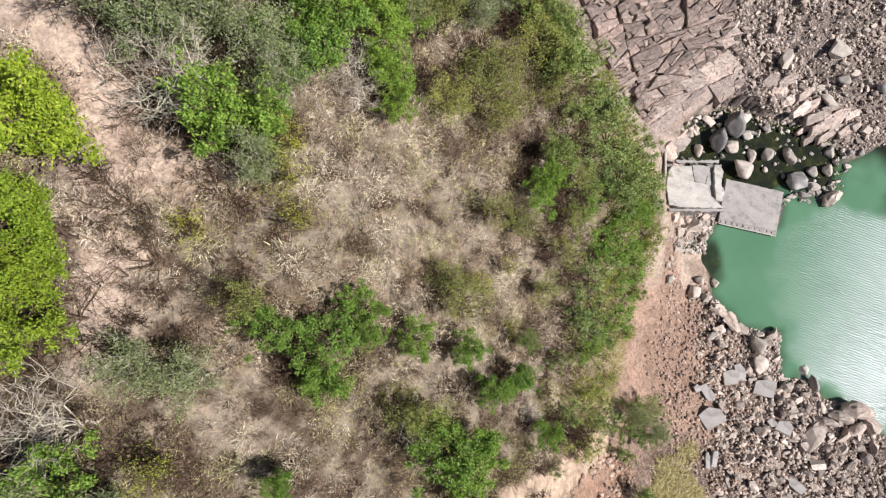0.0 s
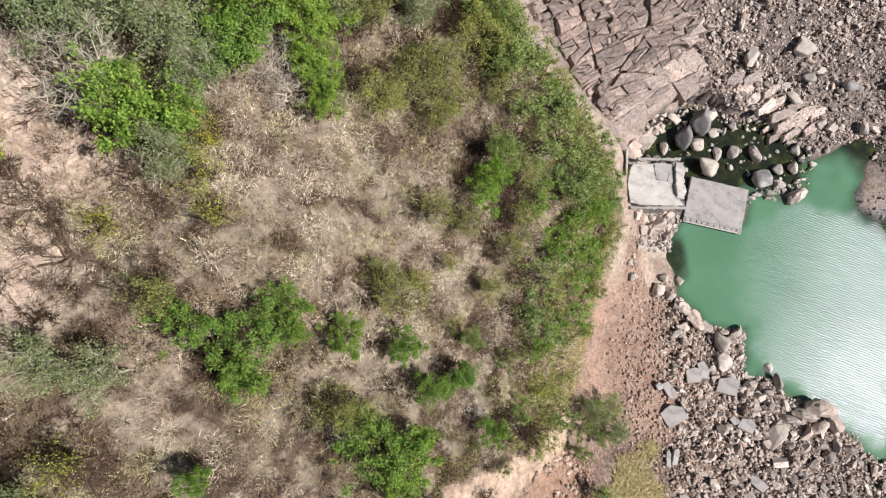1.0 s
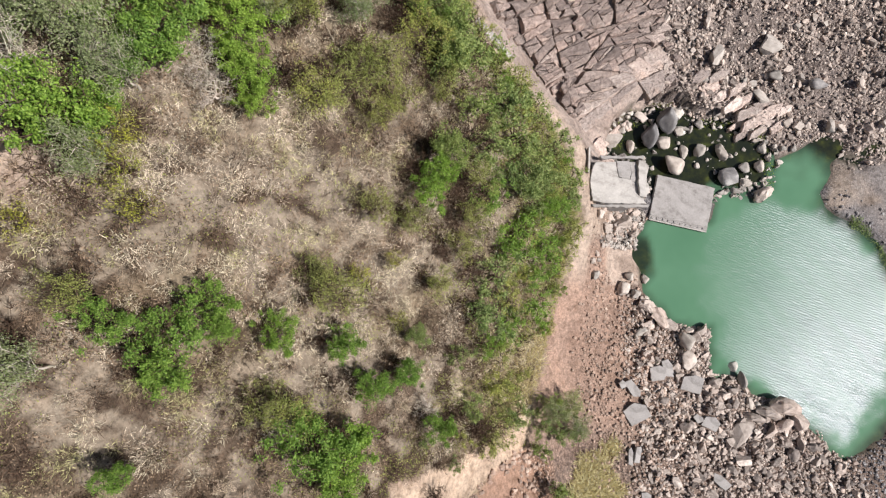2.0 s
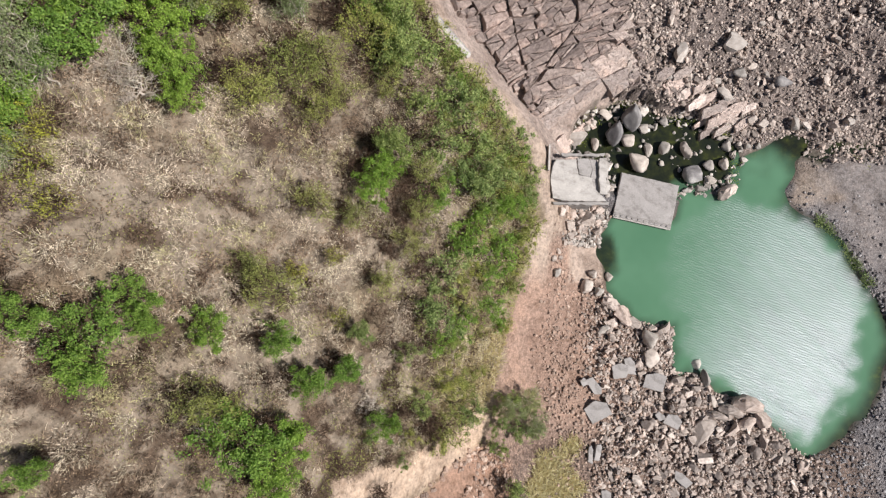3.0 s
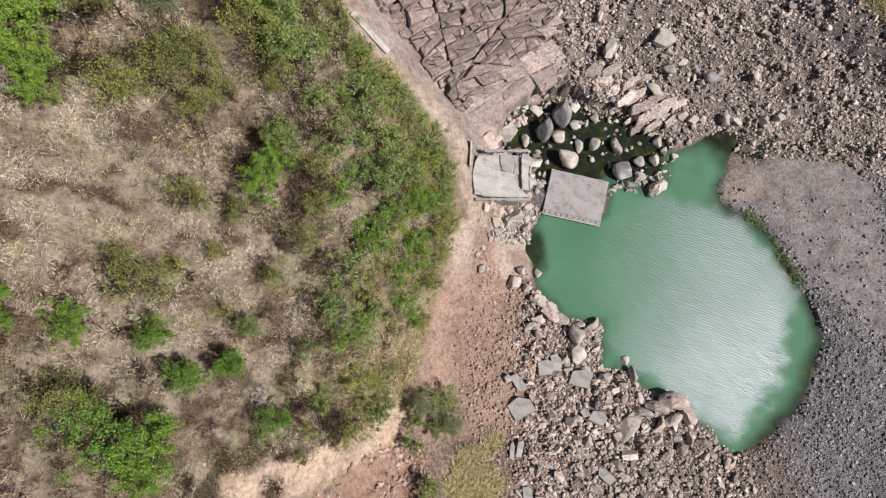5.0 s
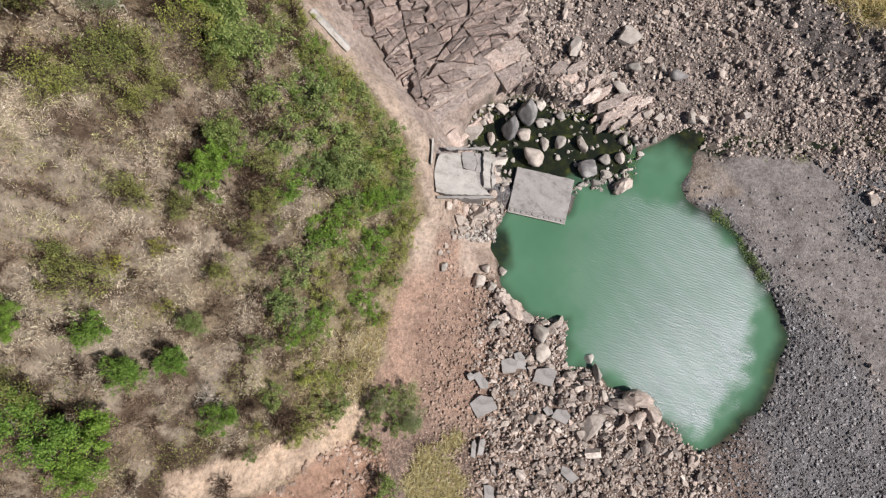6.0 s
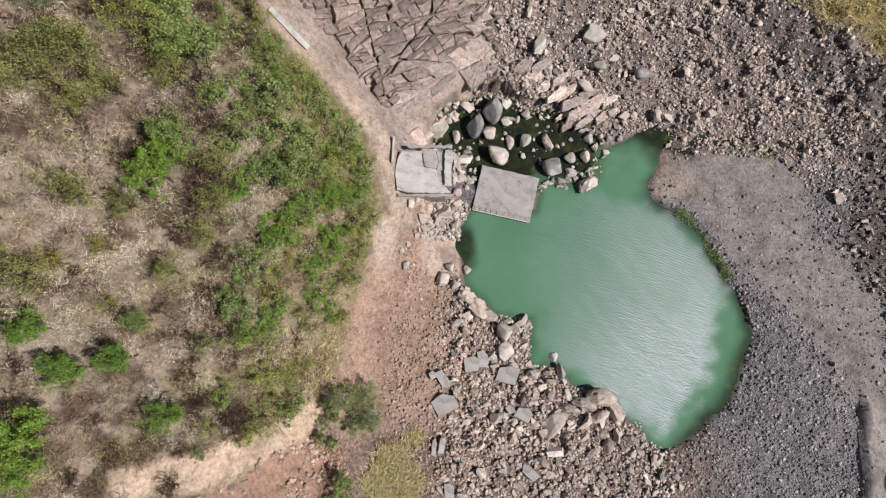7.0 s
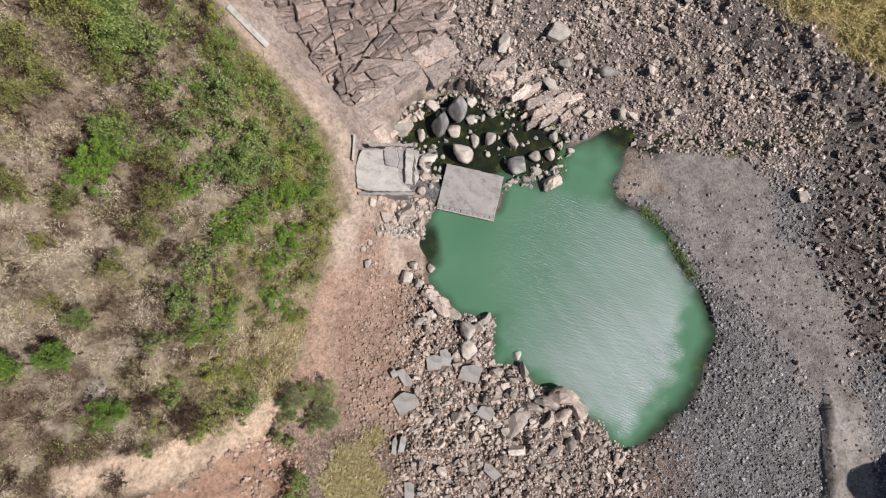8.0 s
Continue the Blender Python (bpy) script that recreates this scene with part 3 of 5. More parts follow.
def rock_shape(seed, sub, cuts, rough=0.05, low=0.45, high=0.85):
    """A stone: a ball with flat sides broken off, and a little unevenness."""
    r = np.random.default_rng(seed)
    v, f = BALLS[sub]
    v = v.copy()
    for _ in range(cuts):
        n = r.normal(size=3)
        n /= np.linalg.norm(n)
        over = np.maximum(v @ n - r.uniform(low, high), 0)
        v -= over[:, None] * n
    v *= 1 + rough * r.normal(size=(len(v), 1))
    v /= np.abs(v).max(0)
    return v, f


def rock_meshes(name, material, count, sub, cuts, seed, rough=0.03, smooth=False, low=0.45):
    return [mesh_from(name, *rock_shape(seed + k, sub, cuts, rough, low), material, smooth) for k in range(count)]
# ---- concrete: the fallen bridge, broken slabs, parapet ----


def slab_mesh(name, outline, thick, material, seed, wobble=0.05, bevel=0.04):
    """A broken slab: an outline with chipped edges, given its thickness."""
    r = random.Random(seed)
    bm = bmesh.new()
    ring = []
    for (ax, ay), (bx, by) in zip(outline, outline[1:] + outline[:1]):
        n = max(2, int(math.hypot(bx - ax, by - ay) / 0.35))
        for k in range(n):
            t = k / n
            ring.append((ax + (bx - ax) * t + r.uniform(-wobble, wobble), ay + (by - ay) * t + r.uniform(-wobble, wobble)))
    top = bm.faces.new([bm.verts.new((x, y, 0)) for x, y in ring])
    low = bmesh.ops.extrude_face_region(bm, geom=[top])
    bmesh.ops.translate(bm, verts=[v for v in low["geom"] if isinstance(v, bmesh.types.BMVert)], vec=(0, 0, -thick))
    bmesh.ops.recalc_face_normals(bm, faces=bm.faces)
    if bevel:
        edges = [e for e in bm.edges if abs(e.verts[0].co.z) < 1e-5 and abs(e.verts[1].co.z) < 1e-5]
        bmesh.ops.bevel(bm, geom=edges, offset=bevel, segments=1, affect="EDGES")
    bmesh.ops.triangulate(bm, faces=[f for f in bm.faces if len(f.verts) > 4])
    me = bpy.data.meshes.new(name)
    bm.to_mesh(me)
    bm.free()
    me.materials.append(material)
    return me


def box_mesh(name, size, material, bevel=0.03):
    bm = bmesh.new()
    bmesh.ops.create_cube(bm, size=1, matrix=Matrix.Diagonal((*size, 1)))
    bmesh.ops.bevel(bm, geom=list(bm.edges), offset=bevel, segments=1, affect="EDGES")
    me = bpy.data.meshes.new(name)
    bm.to_mesh(me)
    bm.free()
    me.materials.append(material)
    return me


def build_fallen_deck():
    """The length of bridge deck that lies in the pool, with its kerb of short posts."""
    t = thing("fallen_bridge_deck", 38.9, 15.2, 0.62, "grey concrete bridge deck lying tilted at the pool's edge", "bridge deck", "", -13.0)
    part("deck_slab", slab_mesh("deck_slab", [(-3.7, -2.85), (3.65, -2.9), (3.7, 2.85), (-3.65, 2.9)], 0.7, CONCRETE, 3, 0.03), t)
    part("kerb", box_mesh("kerb", (7.3, 0.12, 0.08), CONCRETE), t, pose(0, -2.36, 0.03))
    r = random.Random(4)
    blocks = [box_mesh("kerb_block", (w, 0.3, 0.16), CONCRETE, 0.05) for w in (0.34, 0.5, 0.62)]
    for k in range(10):
        part("kerb_block", blocks[r.randrange(3)], t, pose(-3.3 + k * 0.735 + r.uniform(-0.06, 0.06), -2.66, r.uniform(0.0, 0.06), r.uniform(-5, 5), r.uniform(-4, 4), r.uniform(-6, 6)))
    part("edge_beam", box_mesh("edge_beam", (7.3, 0.16, 0.2), PALE_CONCRETE), t, pose(0, -2.95, -0.1))


def build_bridge_stub():
    """The end of the bridge that still stands on its abutment, its deck cracked and broken off over the pool."""
    top = 8.35
    t = thing("bridge_stub", 25.7, 16.2, top, "pale cracked concrete end of a broken bridge on the bank", "bridge")
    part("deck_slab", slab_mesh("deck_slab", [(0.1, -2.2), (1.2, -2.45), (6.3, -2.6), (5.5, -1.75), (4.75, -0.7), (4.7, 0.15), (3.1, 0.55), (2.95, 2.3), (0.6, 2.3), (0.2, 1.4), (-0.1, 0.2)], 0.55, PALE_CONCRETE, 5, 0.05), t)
    part("cracked_panel", slab_mesh("cracked_panel", [(3.2, 0.65), (4.5, 0.25), (4.75, 1.2), (4.45, 2.5), (3.05, 2.45)], 0.4, CONCRETE, 6, 0.06), t, pose(0, 0, -0.10, 3, 3, 0))
    part("cracked_panel", slab_mesh("cracked_panel", [(4.6, 0.2), (5.35, 0.1), (5.45, 2.4), (4.6, 2.5), (4.9, 1.2)], 0.4, CONCRETE, 16, 0.06), t, pose(0, 0, -0.16, -2, 4, 0))
    part("corner_panel", slab_mesh("corner_panel", [(5.5, -1.6), (6.4, -1.7), (6.35, 0.2), (6.5, 2.5), (5.6, 2.55), (5.5, 0.0)], 0.5, PALE_CONCRETE, 7, 0.08), t, pose(0, 0, 0.04, -1, 2, 0))
    part("broken_edge", slab_mesh("broken_edge", [(6.5, 2.5), (7.1, 2.4), (6.9, 0.6), (7.2, -0.8), (6.7, -1.7), (6.5, -0.5), (6.65, 0.9)], 0.6, PALE_CONCRETE, 8, 0.12), t, pose(0, 0, -0.35, 0, 7, 0))
    part("side_beam", slab_mesh("side_beam", [(0.3, -0.16), (6.5, -0.22), (6.6, 0.15), (0.2, 0.14)], 0.4, CONCRETE, 11, 0.07), t, pose(0, -2.72, -0.3))
    part("rear_beam", slab_mesh("rear_beam", [(1.4, -0.2), (6.2, -0.15), (6.4, 0.25), (3.8, 0.12), (1.2, 0.22)], 0.35, CONCRETE, 12, 0.09), t, pose(0, 2.98, -0.3, 0, 2, 0))
    part("end_rail", box_mesh("end_rail", (0.2, 3.0, 0.9), PALE_CONCRETE), t, pose(-0.3, 2.4, 0.25, 0, 0, -3))
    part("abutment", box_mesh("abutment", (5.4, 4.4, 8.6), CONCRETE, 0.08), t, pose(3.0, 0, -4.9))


def build_parapet():
    """A fallen concrete beam that lies along the outer side of the track."""
    a, b = Vector((12.4, 32.7, spot(12.4, 32.7) + 0.45)), Vector((16.2, 29.2, spot(16.2, 29.2) + 0.45))
    t = thing("concrete_beam", *((a + b) / 2), "pale weathered concrete beam beside a dirt track", "beam")
    turn = (b - a).to_track_quat("X", "Z").to_matrix().to_4x4()
    long = (b - a).length
    part("beam", box_mesh("beam", (long, 0.6, 0.55), PALE_CONCRETE, 0.05), t, turn)
    part("ledge", box_mesh("ledge", (long * 0.96, 0.25, 0.3), CONCRETE, 0.04), t, turn @ pose(0, 0.42, -0.15))


# place, half width, half length, turn
SLABS = [(31.2, -10.2, 1.35, 1.15, 30), (31.0, -7.5, 1.2, 0.55, -55), (34.5, -5.8, 1.04, 0.92, 10), (35.8, -5.3, 0.65, 1.1, 10), (38.7, -7.1, 1.4, 1.1, -10), (40.5, -11.6, 1.09, 0.82, -20),
         (30.9, -14.7, 0.4, 0.95, -8), (30.0, -14.9, 0.3, 1.0, -5), (38.9, -11.1, 0.59, 0.45, -50), (41.0, -18.1, 0.6, 1.2, 50), (31.7, -19.9, 0.6, 1.1, 5), (29.8, -7.0, 0.4, 0.5, 30)]


def clear_of_slabs(x, y):
    """Keeps loose stones off the flat pieces of concrete."""
    ok = np.ones(np.shape(x), bool)
    for a, b, w, l, turn in SLABS + [(38.9, 15.2, 3.8, 3.1, -13)]:
        c, s = math.cos(radians(turn)), math.sin(radians(turn))
        u, v = (x - a) * c + (y - b) * s, (y - b) * c - (x - a) * s
        ok &= (np.abs(u) > w + 0.15) | (np.abs(v) > l + 0.15)
    return ok


def build_broken_slabs():
    for k, (x, y, a, b, turn) in enumerate(SLABS):
        r = random.Random(40 + k)
        o = [(-a, -b * r.uniform(0.7, 1)), (a * r.uniform(0.5, 1), -b), (a, b * r.uniform(0.2, 0.9)), (a * r.uniform(0.1, 0.7), b), (-a * r.uniform(0.7, 1), b * r.uniform(0.6, 1))]
        ob = new("concrete_slab", slab_mesh("concrete_slab", o, 0.32, CONCRETE, 60 + k, 0.03))
        ob.matrix_world = pose(x, y, spot(x, y) + 0.55, r.uniform(-9, 9), r.uniform(-4, 14), turn)
        tagged(ob, "broken flat slab of grey concrete among rubble", "concrete slab", "broken slabs on the bank")


build_fallen_deck()
build_bridge_stub()
build_parapet()
build_broken_slabs()

# ---- boulders ----
ROUND = rock_meshes("boulder", BOULDER, 10, 3, 12, 100, 0.004, True, 0.45)
ROUND_DARK = rock_meshes("boulder", DARK_BOULDER, 3, 3, 9, 135, 0.006, True, 0.55)
WARM_PALE = rock_meshes("boulder", PALE_BOULDER, 8, 3, 13, 230, 0.008, False, 0.36)
CRAGGY = rock_meshes("rock_outcrop", CRAG, 8, 3, 10, 250, 0.05, False, 0.3)
WARM_BLOCKY = rock_meshes("boulder", WARM_BOULDER, 12, 3, 17, 190, 0.014, False, 0.25)


def put_boulders(rows, meshes, label, group, seed, tall=0.85, name="boulder"):
    """Each row: place and half width, or place, half length, half width and turn."""
    r = random.Random(seed)
    for x, y, size, *shape in rows:
        ob = new(name, meshes[r.randrange(len(meshes))])
        a, b, turn = (size, *shape) if shape else (size * r.uniform(0.85, 1.1), size * r.uniform(0.7, 0.95), r.uniform(0, 360))
        c = (a * b) ** 0.5 * tall * r.uniform(0.8, 1.15)
        z = max(spot(x, y), -0.3) + c * 0.7
        lean = 6 if shape else 14
        ob.matrix_world = pose(x, y, z, r.uniform(-lean, lean), r.uniform(-lean, lean), turn) @ Matrix.Diagonal((a, b, c, 1))
        tagged(ob, label, "boulder", group)


put_boulders([(37.3, 25.9, 1.9, 1.27, 80), (35.1, 23.9, 1.85, 1.06, 70), (45.0, 18.6, 1.43, 1.32, -45)], ROUND_DARK, "large dark grey boulder in the brook with pale lit patches painted on", "boulders in the brook", 1, 1.05)
put_boulders([(39.1, 27.1, 0.86, 0.67, -60), (39.1, 24.7, 0.78, 0.72, 0), (40.5, 25.0, 0.67, 0.37, 75), (41.6, 25.6, 0.7, 0.64, 0), (37.0, 23.1, 1.04, 0.91, 0), (32.7, 22.7, 0.99, 0.54, 95),
              (31.8, 24.9, 0.64, 0.54, 0), (39.5, 22.0, 1.07, 0.59, 95), (41.4, 22.1, 1.12, 0.8, 70), (44.1, 22.0, 1.34, 0.72, 100), (49.4, 22.4, 0.91, 0.64, 100), (48.9, 20.1, 0.98, 0.74, 100),
              (47.1, 19.9, 0.87, 0.82, 0), (38.1, 20.2, 1.66, 1.23, -40), (47.3, 17.8, 0.74, 0.66, 0), (46.0, 16.8, 0.77, 0.4, -10)],
             ROUND, "smooth pale grey river boulder in shallow water", "boulders in the brook", 2)
put_boulders([(38.9, 23.1, 0.37), (33.2, 21.2, 0.27), (34.4, 21.2, 0.42), (41.2, 20.2, 0.46), (42.5, 20.9, 0.32), (35.5, 19.8, 0.4), (34.1, 17.1, 0.56), (32.5, 26.5, 0.42), (31.6, 26.8, 0.48),
              (48.5, 17.8, 0.38), (50.2, 23.2, 0.32), (47.5, 18.7, 0.3), (52.0, 22.2, 0.5), (53.5, 22.2, 0.55), (45.6, 21.4, 0.4), (46.3, 21.7, 0.3), (43.0, 24.2, 0.3), (44.4, 24.0, 0.32), (46.4, 24.3, 0.4)],
             ROUND, "small rounded pale stone in the shallow brook", "boulders in the brook", 22)
put_boulders([(49.6, 16.3, 1.7, 1.1, 35)], CRAGGY, "rough pale rock at the edge of the pool", "boulders in the brook", 24, 0.8)
put_boulders([(33.7, 19.5, 1.27, 0.79, 35), (30.5, 23.2, 1.45, 1.06, 25), (34.2, 26.5, 0.94, 0.8, 0), (50.2, 18.5, 0.92, 0.21, 10), (33.0, 17.0, 0.5), (33.4, 18.0, 0.42), (34.0, 15.9, 0.4), (34.5, 18.4, 0.36)],
             WARM_PALE, "angular pale rock at the edge of the brook", "boulders in the brook", 23, 0.7)
put_boulders([(50.1, 35.0, 1.68, 1.32, 35), (43.1, 33.4, 1.51, 0.8, 65), (52.8, 32.4, 0.76, 0.47, 20), (41.8, 37.4, 0.91, 0.36, 75), (46.9, 30.6, 0.61, 0.23, 60), (54.5, 31.4, 0.57, 0.47, -50),
              (48.3, 30.3, 0.7, 0.61, 0), (41.7, 30.7, 0.61, 0.61, 0), (53.5, 37.2, 0.47, 0.47, 0), (40.2, 34.1, 0.4, 0.4, 0), (44.6, 30.7, 0.47, 0.47, 0), (49.1, 28.7, 1.3, 0.83, -20),
              (52.3, 25.6, 0.8), (53.8, 25.0, 0.8), (58.1, 25.0, 1.0), (59.6, 25.0, 0.8), (64.6, 25.3, 0.8), (57.5, 38.2, 0.7), (61.8, 30.4, 0.8)],
             WARM_PALE, "angular pale boulder on the stony river bed", "boulders of the upper bank", 3)
put_boulders([(56.3, 30.1, 1.17, 0.82, 170)], ROUND_DARK, "dark grey boulder on the stony river bed", "boulders of the upper bank", 33)
put_boulders([(31.0, 12.6, 1.2), (32.4, 11.3, 0.8), (29.0, 10.6, 0.8), (32.7, 13.8, 0.7), (30.2, 11.6, 0.7)], CRAGGY, "rough pale rock below the bridge end", "boulders of the upper bank", 34)
put_boulders([(27.2, 12.8, 0.7), (28.4, 11.8, 0.9), (29.3, 13.2, 0.8), (30.6, 13.6, 0.9), (31.8, 12.5, 0.7), (32.6, 12.4, 0.6), (31.2, 11.2, 0.6), (28.0, 13.6, 0.6), (32.9, 15.3, 0.7), (33.3, 17.2, 0.8), (33.0, 18.4, 0.7)],
             CRAGGY, "crumbling pale block of broken rock below the bridge end", "boulders of the upper bank", 15)
put_boulders([(32.2, 14.0, 0.5), (31.2, 13.3, 0.6), (30.3, 12.5, 0.7), (31.8, 12.3, 0.55), (29.4, 11.5, 0.7), (30.7, 11.4, 0.6), (28.6, 10.4, 0.6), (32.7, 11.7, 0.5), (29.9, 10.5, 0.55), (27.8, 9.5, 0.5), (28.8, 9.6, 0.45), (26.8, 8.3, 0.5), (26.2, 7.4, 0.45), (27.2, 7.6, 0.4), (30.5, 14.0, 0.5), (33.1, 13.0, 0.45)],
             CRAGGY, "pale crumbling block of rock below the bridge end", "boulders of the upper bank", 25)
put_boulders([(50.9, 31.4, 1.05, 0.79, -10)], ROUND, "smooth pale grey boulder on the stony river bed", "boulders of the upper bank", 5)
put_boulders([(44.0, -13.4, 2.49, 1.36, 50), (41.7, -10.2, 0.69, 0.64, 0), (47.7, -14.1, 0.87, 0.83, 0), (49.9, -14.0, 0.92, 0.51, -70), (51.5, -14.0, 1.15, 0.55, 85), (41.9, -12.8, 0.74, 0.64, 0),
              (40.8, -3.7, 0.75, 0.51, 30), (39.3, -6.0, 0.89, 0.42, -15), (39.2, -5.0, 0.51, 0.32, 40), (33.6, -12.3, 0.55, 0.55, 0), (34.7, -8.8, 0.58, 0.51, 0), (37.6, -9.6, 0.51, 0.44, 90),
              (34.3, -10.8, 0.37, 0.32, 90), (38.2, -11.8, 0.64, 0.51, 90), (39.3, -12.5, 0.51, 0.46, 0), (40.6, -10.2, 0.55, 0.46, 90), (43.8, -7.9, 0.92, 0.64, 0), (35.4, -14.7, 0.64, 0.64, 0),
              (32.7, -8.8, 0.51, 0.46, 90), (37.0, -7.2, 0.46, 0.23, 0), (34.5, -8.0, 0.37, 0.32, 90), (36.0, -10.4, 0.51, 0.28, 10), (41.0, -2.5, 0.42, 0.37, 0), (41.9, -7.2, 1.0, 0.7, 20), (42.6, -8.6, 0.9, 0.6, -20),
              (53.4, -16.5, 0.7), (56.1, -17.1, 1.1), (54.3, -16.2, 0.9, 0.4, 80), (44.1, -15.8, 1.0), (42.4, -16.7, 0.8), (47.2, -17.6, 0.7), (37.8, -17.8, 0.7), (45.8, -18.2, 0.7), (33.4, 2.4, 0.8), (50.7, -15.6, 0.9), (48.6, -16.4, 0.7)],
             WARM_BLOCKY, "angular pinkish grey boulder on the pool's rubble bank", "boulders of the lower bank", 4)
put_boulders([(50.3, -10.3, 2.3, 1.5, -12), (48.2, -10.9, 1.9, 0.9, -20), (46.4, -11.4, 1.7, 0.7, -14), (51.6, -11.6, 1.3, 1.1, -60), (48.0, -12.6, 1.6, 0.6, 40), (49.8, -12.2, 1.3, 0.7, 30),
              (34.3, 1.9, 1.5, 1.0, -40), (35.5, 0.8, 1.6, 1.1, -35), (36.6, -0.2, 1.3, 0.9, -20), (34.2, 0.2, 1.2, 0.8, 10), (40.6, -0.7, 1.5, 0.6, 25), (41.4, -1.2, 0.8, 0.5, 40), (40.1, -1.7, 0.9, 0.7, 0)],
             CRAGGY, "rough outcrop of pinkish layered rock at the pool's edge", "outcrops at the pool", 41, 0.75, "rock_outcrop")
put_boulders([(38.7, -2.0, 1.4, 1.05, -60), (38.5, -4.4, 1.17, 1.05, -60), (44.5, -5.1, 0.7, 0.7, 0), (45.3, -7.0, 1.36, 0.56, 95), (46.0, -9.4, 0.92, 0.51, -75), (46.8, -9.7, 0.58, 0.41, 45), (33.0, -0.8, 1.07, 0.59, 5),
              (31.0, 4.5, 1.1), (32.0, 6.0, 0.65), (34.1, 5.6, 0.7), (32.5, 3.9, 0.8), (26.6, 5.9, 0.7), (33.6, 2.6, 0.7)],
             ROUND, "rounded pale boulder at the pool's edge", "boulders of the lower bank", 6)


def put_strata():
    """Tilted plates of layered rock that stick out of the upper bank."""
    r = random.Random(29)
    rows = [(48.8, 25.6, 2.6, 0.6), (49.4, 24.7, 2.3, 0.5), (47.4, 24.3, 1.8, 0.45), (50.2, 26.7, 2.1, 0.7), (45.4, 27.5, 1.7, 0.6), (46.8, 28.0, 1.8, 0.5), (47.6, 26.6, 1.9, 0.6), (44.2, 28.9, 1.9, 0.7),
            (42.4, 29.6, 1.8, 0.8), (43.4, 30.9, 1.6, 0.6), (45.8, 29.4, 1.5, 0.5), (51.4, 25.0, 1.4, 0.5), (41.0, 30.8, 1.5, 0.7), (49.4, 27.9, 1.5, 0.5), (46.4, 25.4, 1.3, 0.4), (52.2, 27.0, 1.2, 0.5)]
    for k, (x, y, a, b) in enumerate(rows):
        o = [(-a, -b * r.uniform(0.3, 1)), (-a * r.uniform(0.1, 0.5), -b), (a * r.uniform(0.5, 0.8), -b * r.uniform(0.6, 1)), (a, b * r.uniform(-0.3, 0.6)), (a * r.uniform(0.2, 0.6), b), (-a * r.uniform(0.5, 0.9), b * r.uniform(0.5, 1))]
        ob = new("rock_rib", slab_mesh("rock_rib", o, 0.7, BEDROCK_PALE, 400 + k, 0.07, 0.06))
        ob.matrix_world = pose(x, y, spot(x, y) + 0.6, r.uniform(4, 20), r.uniform(-6, 6), r.uniform(20, 38))
        tagged(ob, "long pale rib of tilted layered rock", "rock", "rock ribs by the brook")


put_strata()


def zone_fringe(x, y):
    """The dark coarse rubble along the outer side of the gravel bar."""
    return step(x - 80 - 0.25 * y + fractal(x, y, 4, 56, 3) * 4, -4, 1) * step(y, -9, -3) * step(y, 34, 26) * (inside_by(BAR, x, y) < 0.2)


def zone_rubble(x, y):
    """How thickly broken stone lies."""
    heaps = 0.45 + 0.55 * step(fractal(x, y, 4.5, 55, 4), -0.1, 0.22)
    n = heaps * step(y + 0.25 * (x - 50), 21, 26) * step(x, 33, 38) * step((x - 74) * 0.6 + (y - 40) * 0.8, 1.5, -1)
    n = np.maximum(n, heaps * step(y, 19.5, 23) * step(x, 52, 58) * step((x - 74) * 0.6 + (y - 40) * 0.8, 1.5, -1))
    s = step(x, 29, 33) * step(57 - x - 0.35 * (y + 8), 0, 4) * step(y, 5, 0)
    dry = clear_of_slabs(x, y) & (inside_by(POOL, x, y) < -0.1) & (inside_by(BROOK, x, y) < 0.3) & (inside_by(BAR, x, y) < 0.3)
    far = (x - 74) * 0.6 + (y - 40) * 0.8
    return np.maximum(n * (1 - 0.3 * step(far, -9, -6) * step(x, 62, 72)), s) * dry * (1 - zone_fringe(x, y))


def scatter(box, tries, chance, seed):
    r = np.random.default_rng(seed)
    x, y = r.uniform(box[0], box[2], tries), r.uniform(box[1], box[3], tries)
    keep = r.random(tries) < chance(x, y)
    return x[keep], y[keep]


def scatter_boulders():
    r = random.Random(12)
    x, y = scatter((30, -24, 92, 46), 3000, lambda x, y: zone_rubble(x, y) * (0.55 + 0.45 * step(y, 4, 0)), 5)
    for a, b in list(zip(x, y))[:285]:
        size = 0.3 + 0.5 * r.random() ** 2.5
        put_boulders([(a, b, size)], WARM_BLOCKY, "angular block of pinkish grey rubble", "rubble blocks", r.randrange(10 ** 6), 0.9, "rubble_block")


scatter_boulders()


